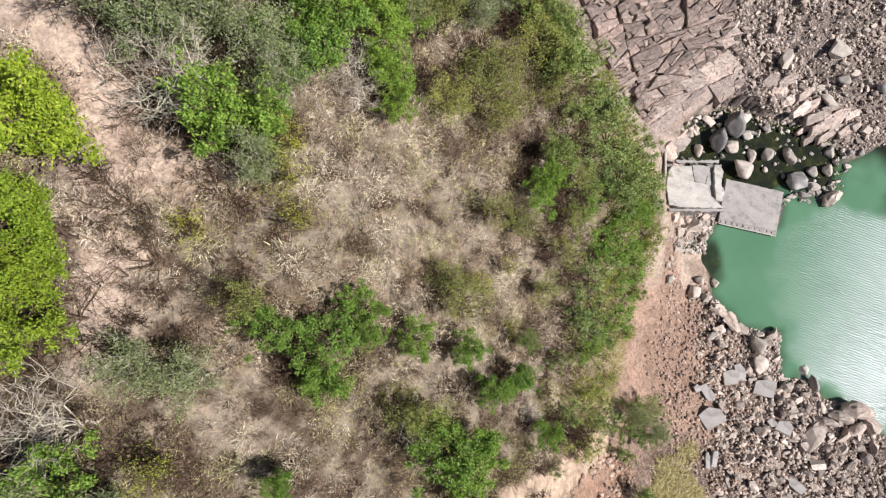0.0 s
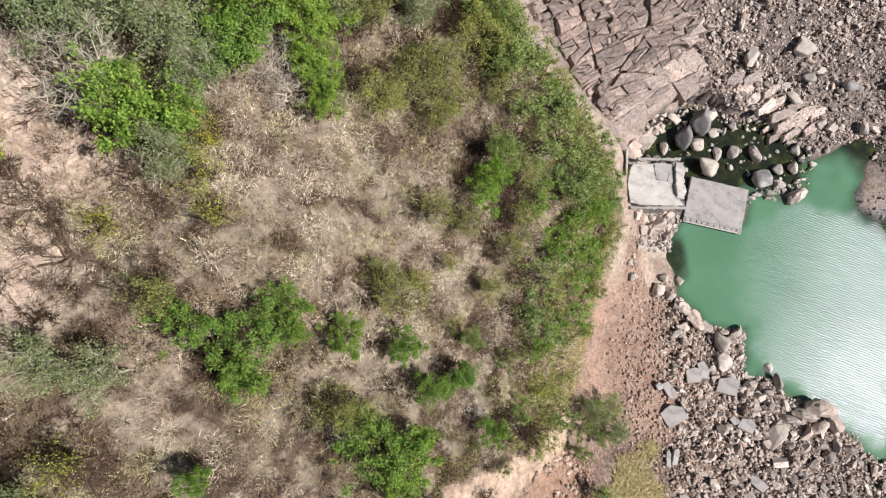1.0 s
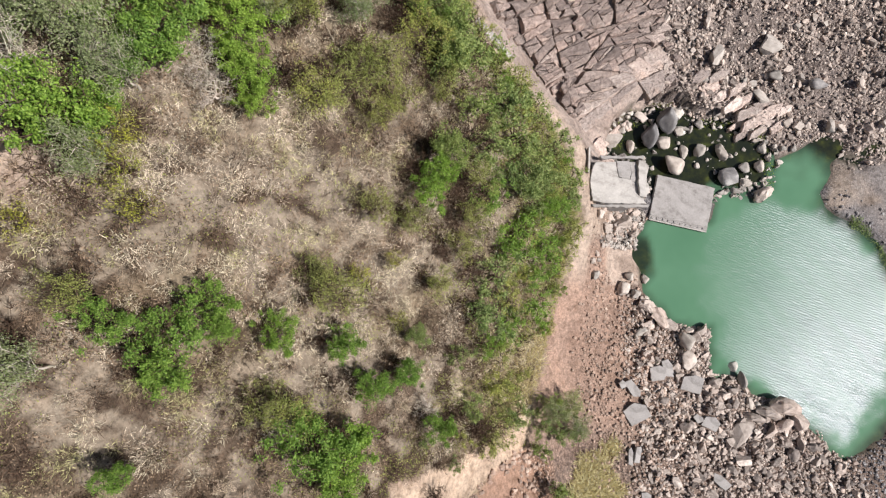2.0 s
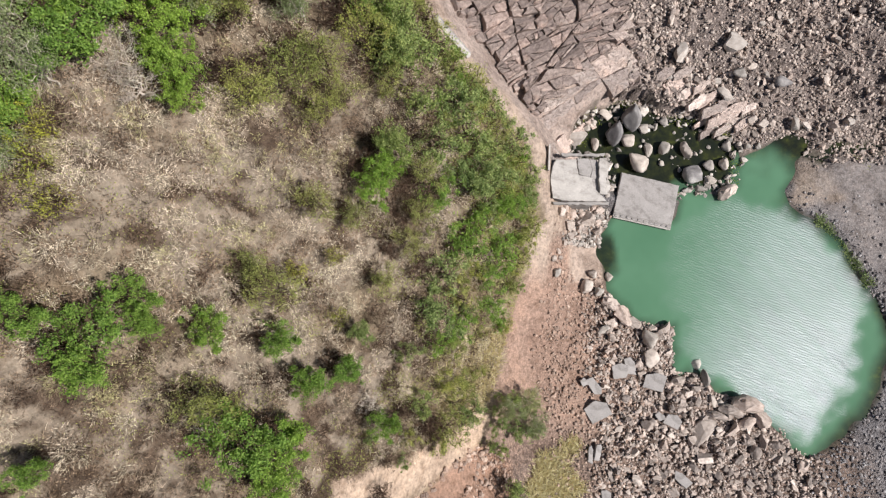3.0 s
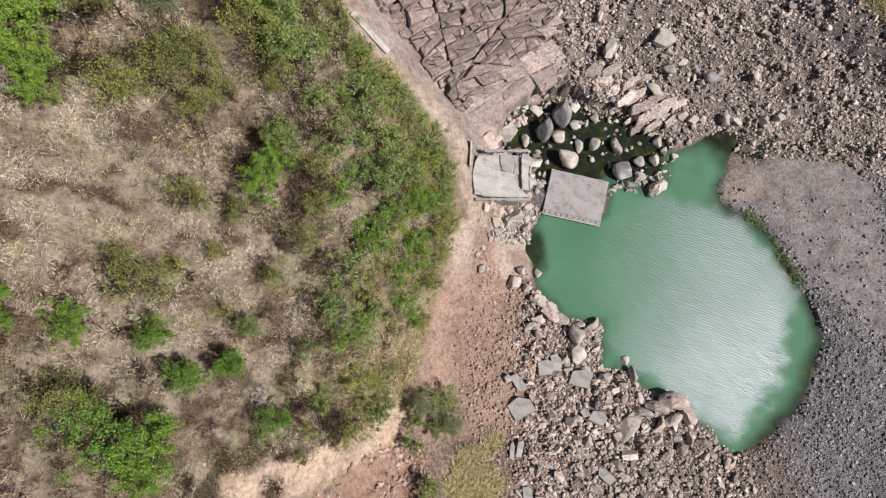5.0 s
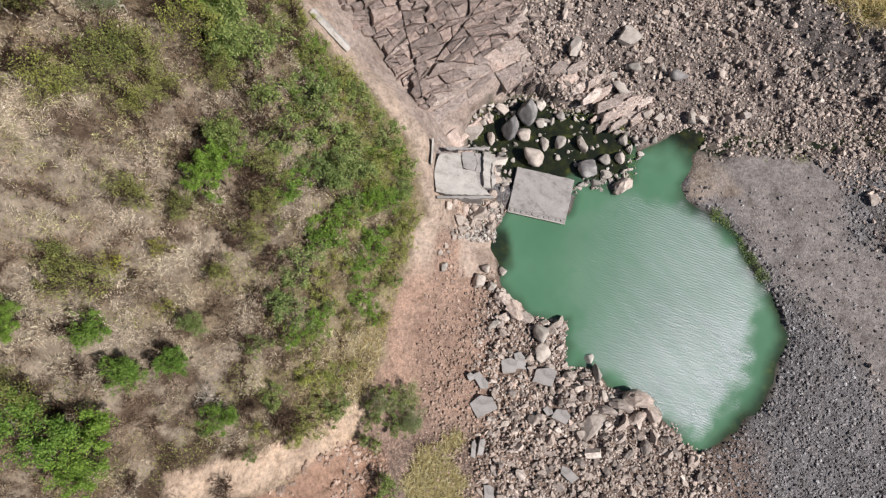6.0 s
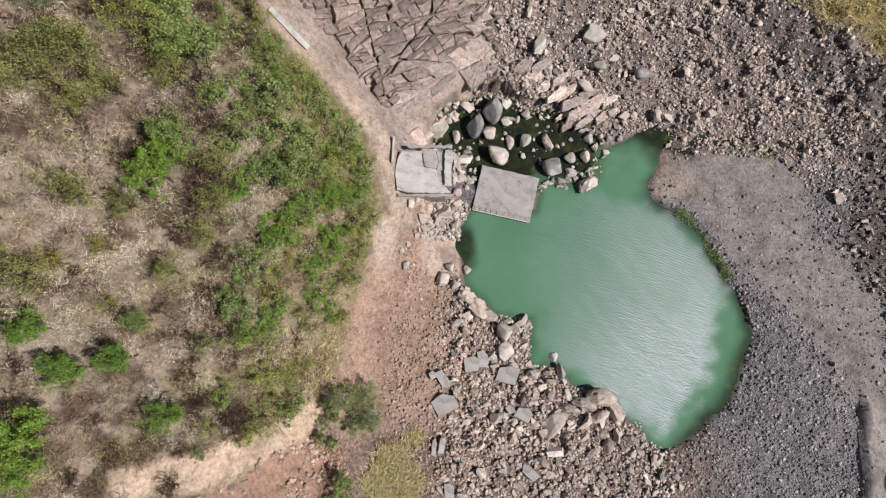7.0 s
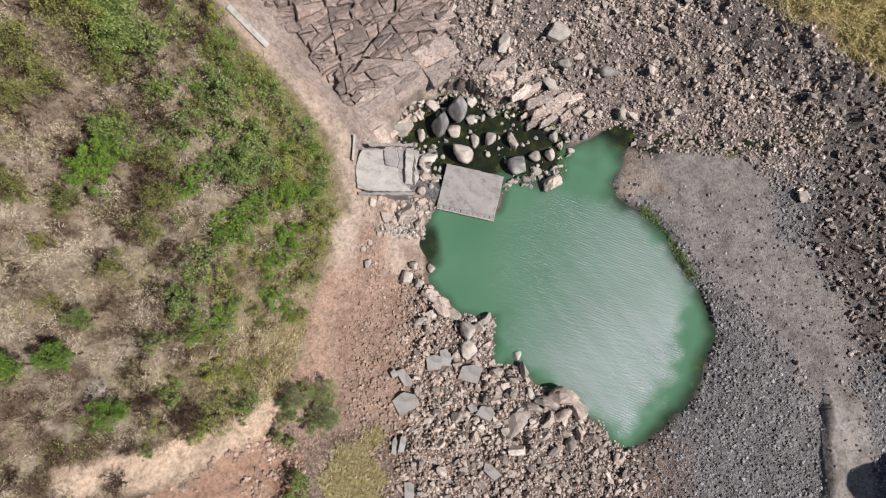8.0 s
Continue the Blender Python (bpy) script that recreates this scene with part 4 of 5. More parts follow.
def stone_field(name, x, y, size, shapes, material, seed, label, sink=0.55):
    """Loose stones past counting, joined into one."""
    r = np.random.default_rng(seed)
    n = len(x)
    z = lie(x, y)
    pick = r.integers(0, len(shapes), n)
    turn = r.uniform(0, 2 * np.pi, n)
    verts, faces, base = [], [], 0
    for k, (v, f) in enumerate(shapes):
        i = np.flatnonzero(pick == k)
        s = size[i][:, None] * r.uniform(0.65, 1.1, (len(i), 3)) * np.array((1, 0.85, 0.9))
        p = v[None] * s[:, None, :]
        tilt = r.uniform(-0.5, 0.5, len(i))
        c, q = np.cos(tilt)[:, None], np.sin(tilt)[:, None]
        p = np.stack([c * p[..., 0] - q * p[..., 2], p[..., 1], q * p[..., 0] + c * p[..., 2]], -1)
        c, q = np.cos(turn[i])[:, None], np.sin(turn[i])[:, None]
        p = np.stack([c * p[..., 0] - q * p[..., 1] + x[i][:, None], q * p[..., 0] + c * p[..., 1] + y[i][:, None], p[..., 2] + (z[i] + sink * size[i])[:, None]], -1)
        verts.append(p.reshape(-1, 3))
        faces.append((f[None] + (np.arange(len(i)) * len(v))[:, None, None]).reshape(-1, 3) + base)
        base += p.shape[0] * p.shape[1]
    me = mesh_from(name, np.concatenate(verts), np.concatenate(faces), material)
    return tagged(new(name, me), label, name.replace("_", " "), kind="stuff")


def build_stone_fields():
    r = np.random.default_rng(33)
    mid = [rock_shape(300 + k, 2, 12, 0.015, 0.28, 0.6) for k in range(10)]
    small = [rock_shape(330 + k, 1, 4, 0.12, 0.4) for k in range(10)]
    x, y = scatter((29, -26, 94, 48), 12500, zone_rubble, 6)
    stone_field("rubble", x, y, 0.17 + 0.42 * r.random(len(x)) ** 2.6, mid, RUBBLE, 7, "broken pinkish grey rubble on the river bank")
    x, y = scatter((24, -26, 94, 48), 90000, zone_rubble, 8)
    stone_field("small_rubble", x, y, 0.08 + 0.2 * r.random(len(x)) ** 2.5, small, RUBBLE, 9, "small broken stones between the rubble")
    x, y = scatter((74, -12, 100, 34), 5600, zone_fringe, 61)
    stone_field("coarse_rubble", x, y, 0.13 + 0.42 * r.random(len(x)) ** 2.6, mid, DARK_RUBBLE, 62, "dark coarse rubble along the gravel bar")
    x, y = scatter((27.5, 9.4, 34, 14.3), 700, lambda x, y: step(x - 0.5 * (y - 9), 26.5, 29) * (inside_by(POOL, x, y) < -0.1), 63)
    stone_field("crumbled_rock", x, y, 0.12 + 0.32 * r.random(len(x)) ** 1.8, mid, PALE_STONE, 64, "crumbled pale rock below the bridge end")
    x, y = scatter((23, -20, 37, 14), 12000, lambda x, y: clear_of_slabs(x, y) * 0.5 * step(x - line_x(6, y), 0.0, 3) * (inside_by(POOL, x, y) < -0.2) * (np.hypot(x - 30.7, (y - 8.0) * 0.95) > 2.7), 14)
    stone_field("slope_stones", x, y, 0.06 + 0.24 * r.random(len(x)) ** 3, small, EARTHY, 15, "loose stones on a reddish earth slope")
    x, y = scatter((4, -24, 24, -8), 5000, lambda x, y: 0.9 * (inside_by(CUT, x, y) > -0.3) * step(fractal(x, y, 2, 44, 3), -0.1, 0.2), 18)
    stone_field("earth_clods", x, y, 0.08 + 0.3 * r.random(len(x)) ** 2.5, small, EARTHY, 19, "clods of red earth on an eroded cut")
    x, y = scatter((29, 14, 53, 29), 2600, lambda x, y: clear_of_slabs(x, y) * 0.6 * step(inside_by(BROOK, x, y), -0.8, 0.2) * (0.1 + 0.9 * (inside_by(BROOK, x, y) < 1.3)), 16)
    stone_field("brook_stones", x, y, 0.12 + 0.5 * r.random(len(x)) ** 2.5, mid, PALE_STONE, 17, "pale stones in the shallow brook")
    gravel = lambda x, y: (inside_by(POOL, x, y) < -0.1) * step(x + 0.35 * (y + 8), 52, 57) * step(y, 19, 12) * (1 - 0.85 * step(inside_by(BAR, x, y), -0.5, 1.5)) * (1 - 0.93 * step(x - 0.066 * (y + 11), 81.0, 81.3) * step(x, 86, 85) * step(y, -9, -11)) * (1 - zone_fringe(x, y))
    x, y = scatter((50, -26, 94, 20), 36000, gravel, 10)
    stone_field("gravel", x, y, 0.06 + 0.22 * r.random(len(x)) ** 4, small, PEBBLE, 11, "dark grey river gravel with pale cobbles", 0.3)


build_stone_fields()
# ---- plants ----


class Wood:
    """Collects tapered round limbs as one mesh."""

    def __init__(self):
        self.v, self.f, self.n = [], [], 0

    def limb(self, pts, radii, sides):
        pts = np.asarray(pts, float)
        d = np.gradient(pts, axis=0)
        d /= np.linalg.norm(d, axis=1)[:, None] + 1e-9
        ref = np.where(np.abs(d[:, 2:3]) > 0.9, np.array([[1.0, 0, 0]]), np.array([[0, 0, 1.0]]))
        a = np.cross(d, ref)
        a /= np.linalg.norm(a, axis=1)[:, None] + 1e-9
        b = np.cross(d, a)
        t = np.arange(sides) * 2 * np.pi / sides
        ring = pts[:, None] + np.asarray(radii)[:, None, None] * (np.cos(t)[None, :, None] * a[:, None] + np.sin(t)[None, :, None] * b[:, None])
        m = len(pts)
        i = np.arange(m - 1)[:, None] * sides
        j = np.arange(sides)[None, :]
        k = (j + 1) % sides
        self.v.append(ring.reshape(-1, 3))
        self.f.append(np.stack([i + j, i + k, i + sides + k, i + sides + j], -1).reshape(-1, 4) + self.n)
        self.n += m * sides

    def blade(self, a, e, wide, side):
        """A fine twig: one slim tapered strip."""
        s = np.cross(e - a, side)
        s *= wide / (np.linalg.norm(s) + 1e-9)
        self.v.append(np.array([a - s, a + s, e + s * 0.4, e - s * 0.4]))
        self.f.append(np.array([[0, 1, 2, 3]]) + self.n)
        self.n += 4

    def mesh(self, name, material):
        return mesh_from(name, np.concatenate(self.v), np.concatenate(self.f), material, True)


def bent(r, a, b, n, sway):
    """A way from a to b that wanders."""
    t = np.linspace(0, 1, n)[:, None]
    p = a + (b - a) * t
    off = r.normal(size=(n, 3)) * sway * np.linalg.norm(b - a)
    off[0] = 0
    return p + off * np.sin(np.pi * np.clip(t, 0, 0.8) / 1.6)


def unit(v):
    return v / (np.linalg.norm(v) + 1e-9)


def frame_of_tree(seed, height, spread, mains, subs, twigs, thick=0.09, fork=0.3, lean=(0, 0), flat=0.55):
    """Trunk and limbs, and the places of the twigs' tips."""
    r = np.random.default_rng(seed)
    trunk, limbs, tips = Wood(), [], []
    top = np.array([lean[0] * 0.4, lean[1] * 0.4, height * fork + 0.2])
    trunk.limb(bent(r, np.array([0, 0, -0.5]), top, 6, 0.08), np.linspace(thick * 1.25, thick * 0.8, 6), 7)
    for k in range(mains):
        ang = 2 * np.pi * (k + r.uniform(-0.3, 0.3)) / mains
        far = spread * r.uniform(0.45, 0.95) if k else 0.15 * spread
        end = np.array([lean[0] + far * np.cos(ang), lean[1] + far * np.sin(ang), height * (1 - flat * (far / spread) ** 2 * r.uniform(0.6, 1.0))])
        way = bent(r, top * r.uniform(0.75, 1.0), end, 7, 0.10)
        wood = Wood()
        limbs.append(wood)
        wood.limb(way, np.linspace(thick * 0.62, thick * 0.16, 7), 4)
        tips.append(end)
        for _ in range(subs):
            a = way[r.integers(2, 7)]
            out = unit(unit(end - top) * 0.7 + r.normal(size=3) * np.array((0.8, 0.8, 0.5)) + np.array((0, 0, 0.25)))
            e = a + out * spread * r.uniform(0.22, 0.5)
            w = bent(r, a, e, 4, 0.10)
            wood.limb(w, np.linspace(thick * 0.24, thick * 0.09, 4), 3)
            tips.append(e)
            for _ in range(twigs):
                c = w[r.integers(1, 4)]
                e2 = c + unit(out * 0.6 + r.normal(size=3) * 0.8 + np.array((0, 0, 0.2))) * spread * r.uniform(0.10, 0.26)
                wood.limb(np.array((c, e2)), (thick * 0.11, thick * 0.05), 3)
                tips.append(e2)
    return trunk, limbs, np.array(tips)


def leaf_quads(r, centres, size, upward=1.0):
    """Folded leaves at the centres, mostly turned to the sky."""
    n = len(centres)
    nrm = r.normal(size=(n, 3)) * np.array((1, 1, 0.6)) + np.array((0, 0, upward * 1.6))
    nrm /= np.linalg.norm(nrm, axis=1)[:, None]
    a = np.cross(nrm, r.normal(size=(n, 3)))
    a /= np.linalg.norm(a, axis=1)[:, None] + 1e-9
    b = np.cross(nrm, a)
    s = size * r.uniform(0.55, 1.25, (n, 1))
    v = np.stack([centres - a * s, centres + b * s * 0.5 - nrm * s * 0.12, centres + a * s, centres - b * s * 0.5 - nrm * s * 0.12], 1)
    f = np.arange(n * 4).reshape(n, 4)
    return v.reshape(-1, 3), f


def crown_mesh(name, seed, tips, leaves, size, spread, material, upward=1.0):
    r = np.random.default_rng(seed)
    w = r.random(len(tips)) ** 3 + 0.06
    c = tips[r.choice(len(tips), leaves, p=w / w.sum())] + r.normal(size=(leaves, 3)) * spread * np.array((1, 1, 0.7))
    v, f = leaf_quads(r, c, size, upward)
    return mesh_from(name, v, f, material)


def tree_kind(seed, material, height, spread, leaves, size, count, mains=7, subs=4, twigs=3, clump=0.22, bark=None):
    made = []
    for k in range(count):
        trunk, limbs, tips = frame_of_tree(seed + k, height, spread, mains, subs, twigs)
        made.append((trunk.mesh("trunk", bark or BARK), [w.mesh("limb", bark or BARK) for w in limbs], crown_mesh("crown", seed + 50 + k, tips, leaves, size, clump, material), spread, height, (3.3, 1.25) if height > 2 else (1.35, 1.05)))
    return made


TAKEN = []


def put_trees(name, kinds, rows, label, category, group, seed):
    r = random.Random(seed)
    for x, y, size in rows:
        trunk, limbs, crown, spread, height, tall = kinds[r.randrange(len(kinds))]
        t = thing(name, x, y, spot(x, y), label, category, group, r.uniform(0, 360))
        s = size / spread * 1.05
        t.matrix_world = t.matrix_world @ Matrix.Diagonal((s, s * r.uniform(0.9, 1.1), (tall[0] + tall[1] * size) / height * r.uniform(0.85, 1.12), 1))
        part("trunk", trunk, t)
        for me in limbs:
            part("limb", me, t)
        part("crown", crown, t)
        TAKEN.append((x, y, size))


LIME_TREES = tree_kind(500, LIME, 4.4, 2.2, 8600, 0.088, 3, 10, 7, 2, 0.17)
BRIGHT_TREES = tree_kind(510, BRIGHT, 4.0, 2.0, 5200, 0.08, 2, 9, 6, 2, 0.15)
GREEN_TREES = tree_kind(520, GREEN, 3.6, 2.0, 5200, 0.084, 4, 9, 6, 2, 0.16)
DEEP_TREES = tree_kind(540, DEEP, 3.2, 2.0, 4600, 0.082, 4, 9, 6, 2, 0.17)
OLIVE_TREES = tree_kind(560, OLIVE, 3.0, 2.0, 2600, 0.062, 4, 9, 6, 4, 0.18)
SAGE_TREES = tree_kind(570, SAGE, 3.2, 2.0, 4600, 0.07, 3, 9, 6, 4, 0.24, PALE_BARK)
GREEN_BUSHES = tree_kind(580, GREEN, 1.8, 1.5, 1700, 0.075, 3, 7, 5, 1, 0.125)
DEEP_BUSHES = tree_kind(590, DEEP, 1.8, 1.5, 1700, 0.075, 4, 7, 5, 1, 0.125)
OLIVE_BUSHES = tree_kind(600, OLIVE, 1.5, 1.5, 1300, 0.066, 3, 7, 5, 1, 0.15)
YELLOW_BUSHES = tree_kind(610, YELLOW, 2.4, 1.5, 900, 0.06, 3, 8, 5, 2, 0.2)

put_trees("tree", LIME_TREES, [(-18.3, 9.3, 2.5), (-18.1, 4.5, 1.9), (-19.3, 5.9, 1.5), (-18.5, 0.5, 1.9), (-18.1, 2.5, 1.1)],
          "leafy tree with a dense lime green crown on the hilltop", "tree", "lime green trees on the hilltop", 1)
put_trees("shrub", YELLOW_BUSHES, [(-8.3, 8.2, 1.3), (-8.0, 10.0, 1.0), (-7.6, 5.9, 1.0), (5.2, 4.7, 0.8), (5.2, 0.2, 0.8), (-13.8, -6.9, 1.2), (2.6, 3.4, 0.9), (-12.6, 5.2, 0.9)],
          "thin shrub with yellowish green leaves among dry scrub", "shrub", "yellowish shrubs on the hillside", 2)
put_trees("tree", GREEN_TREES, [(-10.8, 10.7, 2.3), (-6.9, 15.7, 2.3), (-6.2, 17.9, 1.7), (-4.7, 1.2, 1.2), (-4.4, -0.4, 1.0),
                                (-6.4, -0.6, 1.7), (-6.6, -2.8, 1.5), (-9.1, -0.1, 1.2), (-1.8, -0.7, 1.2), (1.8, -1.5, 1.4), (3.8, -4.5, 1.4), (6.0, -3.8, 1.3),
                                (0.4, -8.0, 2.1), (2.4, -8.7, 1.8), (1.8, -11.2, 1.6), (8.6, -8.6, 1.3), (-8.9, -8.3, 1.0), (-16.9, -6.6, 1.7), (-9.0, 10.8, 1.5), (-7.4, 15.0, 1.6)],
          "green leafy tree standing in dry hillside scrub", "tree", "trees on the hillside", 3)
put_trees("tree", BRIGHT_TREES, [(-4.3, 17.4, 1.7), (-2.6, 15.0, 1.2), (-3.3, 16.0, 1.5), (-2.9, 13.7, 1.0), (-3.4, 18.6, 1.6), (8.2, 10.9, 1.8), (9.0, 12.4, 1.3), (19.8, 11.3, 1.3)],
          "bright green leafy tree standing in dry hillside scrub", "tree", "trees on the hillside", 33)
put_trees("tree", DEEP_TREES, [(6.8, -0.9, 1.0), (9.3, 14.3, 1.7), (17.3, 13.4, 2.5), (9.6, 21.4, 1.9), (10.5, 22.2, 2.6), (9.1, 24.3, 2.2)] ,
          "dark green leafy tree standing in dry hillside scrub", "tree", "trees on the hillside", 4)
put_trees("tree", OLIVE_TREES, [(0.2, 20.5, 1.7), (2.3, 16.6, 1.9), (5.7, 17.1, 1.5), (7.1, 22.1, 2.1), (1.4, 2.0, 1.8), (0.2, 3.7, 1.2),                                 (-10.0, 1.5, 1.2), (-2.3, -5.0, 1.5), (-0.9, -6.0, 1.5), (4.5, 19.2, 1.6), (-1.0, 21.5, 1.6), (4.0, 8.6, 1.3), (10.6, 6.5, 1.4), (8.5, 3.2, 1.2), (11.5, 9.4, 1.5), (6.5, 8.2, 1.2), (0.3, 15.4, 1.7), (3.4, 18.4, 1.8), (-0.4, 20.0, 1.5), (-2.4, 21.0, 1.6), (4.2, 15.4, 1.3), (9.1, 19.2, 1.6), (11.8, 12.6, 1.5)],
          "sparse olive green tree in dry hillside scrub", "tree", "trees on the hillside", 5)
put_trees("tree", SAGE_TREES, [(-14.2, 14.8, 2.0), (-12.0, 15.8, 1.8), (-10.0, 15.4, 1.9), (-16.4, 16.5, 1.8), (-8.6, 13.2, 1.5), (-14.9, -1.6, 1.3), (-12.7, -2.5, 1.5), (-15.5, -8.8, 1.6), (-9.4, 8.6, 1.3),
                               (-17.6, -8.2, 1.5), (-2.0, 19.5, 1.5), (3.0, 22.5, 1.5)],
          "grey green tree with thin foliage and pale twigs", "tree", "trees on the hillside", 8)
put_trees("shrub", SAGE_TREES, [(22.9, -8.6, 1.3), (20.4, -9.2, 1.2), (23.4, -11.0, 1.3)], "grey green shrub on the rubble slope", "shrub", "shrubs above the cliff", 10)
put_trees("shrub", DEEP_BUSHES, [(11.4, 18.8, 2.0), (13.6, 4.3, 2.2), (12.6, 0.9, 2.0), (10.3, -2.9, 1.2), (11.1, -7.6, 1.5), (20.4, -8.3, 1.3), (22.4, -9.6, 1.2), (19.7, -10.8, 1.3), (21.6, -11.8, 1.2), (18.4, -12.8, 0.9), (23.2, -12.0, 0.9), (19.6, -13.4, 0.8), (18.9, -9.4, 0.9),
                                 (20.9, -17.4, 1.7), (20.0, -19.0, 1.4), (15.5, 17.8, 2.4), (12.8, 15.7, 2.0), (15.0, 20.5, 2.2), (18.4, 21.2, 2.0), (20.6, 18.6, 1.8), (17.6, 16.9, 2.2), (15.1, 13.8, 1.7)],
          "dense dark green shrub above the river cliff", "shrub", "shrubs above the cliff", 6)
put_trees("shrub", GREEN_BUSHES, [(13.2, 11.2, 1.8), (16.5, 8.9, 2.1), (19.6, 7.8, 2.2), (15.0, 7.0, 1.9), (18.1, 4.8, 1.8), (18.1, 1.9, 1.7), (14.9, -0.4, 1.6), (19.2, 0.2, 1.1), (12.9, -2.0, 1.3),
                                  (7.0, 24.8, 1.9), (8.4, 26.6, 2.0), (88.5, 38.0, 1.8), (91.5, 39.5, 2.0), (90.0, 41.5, 2.2)],
          "dense green shrub above the river cliff", "shrub", "shrubs above the cliff", 7)


def clear_of(x, y, gap):
    return all((x - a) ** 2 + (y - b) ** 2 > (c * gap) ** 2 for a, b, c in TAKEN)


def bare_earth(x, y):
    """Where nothing grows: the scar, the red cut below it, the path and all beyond."""
    return (inside_by(SCAR, x, y) > -0.2) | (inside_by(CUT, x, y) > 0) | (x > line_x(5, y) - 0.3)


def clearing(x, y):
    """The bare pinkish ground along the hilltop."""
    return np.maximum(step(inside_by(CLEARING, x, y) + fractal(x, y, 2, 86, 3) * 2, -1.4, 0.8), 0)


def belt(x, y):
    """How green the slope is: leafy above the cliff, thin and dry higher up."""
    d = line_x(5, y) - x + fractal(x, y, 5, 90, 3) * 5
    return step(d, 13, 4) * step(d, 0.0, 0.7) * (0.28 + 0.72 * step(y, -2, 7)) * (0.3 + 0.7 * step(fractal(x, y, 6, 190, 3), -0.18, 0.12)) * ~bare_earth(x, y)


def grow_belt():
    x, y = scatter((-8, -14, 25, 50), 3000, lambda x, y: belt(x, y), 71)
    r = random.Random(9)
    n = 0
    for a, b in zip(x, y):
        if n >= 165 or not clear_of(a, b, 0.78):
            continue
        n += 1
        low = b < 0 or r.random() < 0.5
        kinds = OLIVE_BUSHES if r.random() < (0.7 if low else 0.38) else (GREEN_BUSHES if r.random() < 0.45 else DEEP_BUSHES)
        label = "low olive green shrub on the slope above the cliff" if kinds is OLIVE_BUSHES else "leafy green shrub on the slope above the cliff"
        put_trees("shrub", kinds, [(a, b, 0.55 + 1.25 * r.random() ** 1.6)], label, "shrub", "shrubs above the cliff", r.randrange(10 ** 6))


grow_belt()


def bare_tree(x, y, seed, height, spread, lean, material, label, mains=8, thick=0.085):
    trunk, limbs, tips = frame_of_tree(seed, height, spread, mains, 11, 8, thick, 0.22, lean, 0.5)
    t = thing("bare_tree", x, y, spot(x, y), label, "tree", "bare trees")
    part("trunk", trunk.mesh("trunk", material), t)
    for w in limbs:
        part("branch", w.mesh("branch", material), t)
    TAKEN.append((x, y, 0.8))


bare_tree(-12.3, 11.2, 701, 5.4, 3.0, (-0.9, 1.0), PALE_BARK, "leafless tree with many pale grey branches", 13, 0.11)
bare_tree(-16.6, -4.5, 702, 4.4, 3.5, (-2.4, -0.4), PALE_BARK, "leafless leaning tree with pale grey branches", 12)
bare_tree(-14.2, 3.2, 703, 3.2, 2.9, (-1.6, 0.8), BARK, "leafless tree with dark brown branches")
bare_tree(-17.4, 0.4, 711, 2.6, 2.4, (-0.8, 0.3), BARK, "leafless tree with dark brown branches")
bare_tree(-15.2, 6.2, 712, 2.8, 2.2, (-1.2, -0.3), BARK, "leafless tree with dark brown branches")
bare_tree(-11.2, 1.6, 713, 2.6, 1.8, (-0.6, 0.2), BARK, "leafless tree with dark brown branches")
bare_tree(-19.0, -2.6, 714, 2.6, 2.2, (0.2, 0.5), BARK, "leafless tree with dark brown branches")
bare_tree(-5.2, 14.0, 704, 3.0, 1.7, (0, 0), PALE_BARK, "small leafless tree with pale grey branches")
bare_tree(-5.6, 15.2, 709, 4.2, 2.0, (0.3, -0.3), PALE_BARK, "small leafless tree with pale grey branches", 8, 0.045)
bare_tree(-8.8, 14.0, 705, 3.4, 2.0, (0, 0.3), PALE_BARK, "small leafless tree with pale grey branches")
bare_tree(-1.2, -6.8, 706, 3.0, 1.8, (-0.5, 0), PALE_BARK, "small leafless tree with pale grey branches")
bare_tree(7.3, -6.9, 707, 2.0, 1.3, (0, 0), PALE_BARK, "small leafless tree with pale grey branches")
bare_tree(8.3, -14.9, 708, 2.2, 1.5, (-0.3, 0.3), DEAD_SHADE, "dead dark shrub on bare eroded earth")


def dry_shrub_mesh(seed, height, spread, stems, twigs, material, thick=0.026):
    """A dome of bare stems with many short twigs towards their ends."""
    r = np.random.default_rng(seed)
    w = Wood()
    for k in range(stems):
        ang, far = r.uniform(0, 2 * np.pi), spread * math.sqrt(r.uniform(0.02, 0.9))
        root = np.array([r.normal() * 0.15, r.normal() * 0.15, -0.3])
        end = np.array([far * np.cos(ang), far * np.sin(ang), height * r.uniform(0.75, 1.0) * math.sqrt(max(0.15, 1 - 0.8 * (far / spread) ** 2))])
        way = bent(r, root, end, 5, 0.14)
        w.limb(way, np.linspace(thick, thick * 0.4, 5), 3)
        for _ in range(twigs):
            a = way[min(4, 1 + int(4 * r.random() ** 0.6))] + r.normal(size=3) * 0.03
            e = a + unit(unit(end - root) * 0.7 + r.normal(size=3) * 0.8) * spread * r.uniform(0.12, 0.38)
            w.blade(a, e, thick * 0.55, r.normal(size=3))
    return w.mesh("shrub_twigs", material)


DRY = [dry_shrub_mesh(800 + k, 2.0, 1.3, 15, 24, TWIG, 0.016) for k in range(6)]
# near-black twigs, put where shade falls by trees and between bushes
DARK = [dry_shrub_mesh(820 + k, 1.9, 1.2, 15, 24, DEAD_SHADE, 0.026) for k in range(3)]


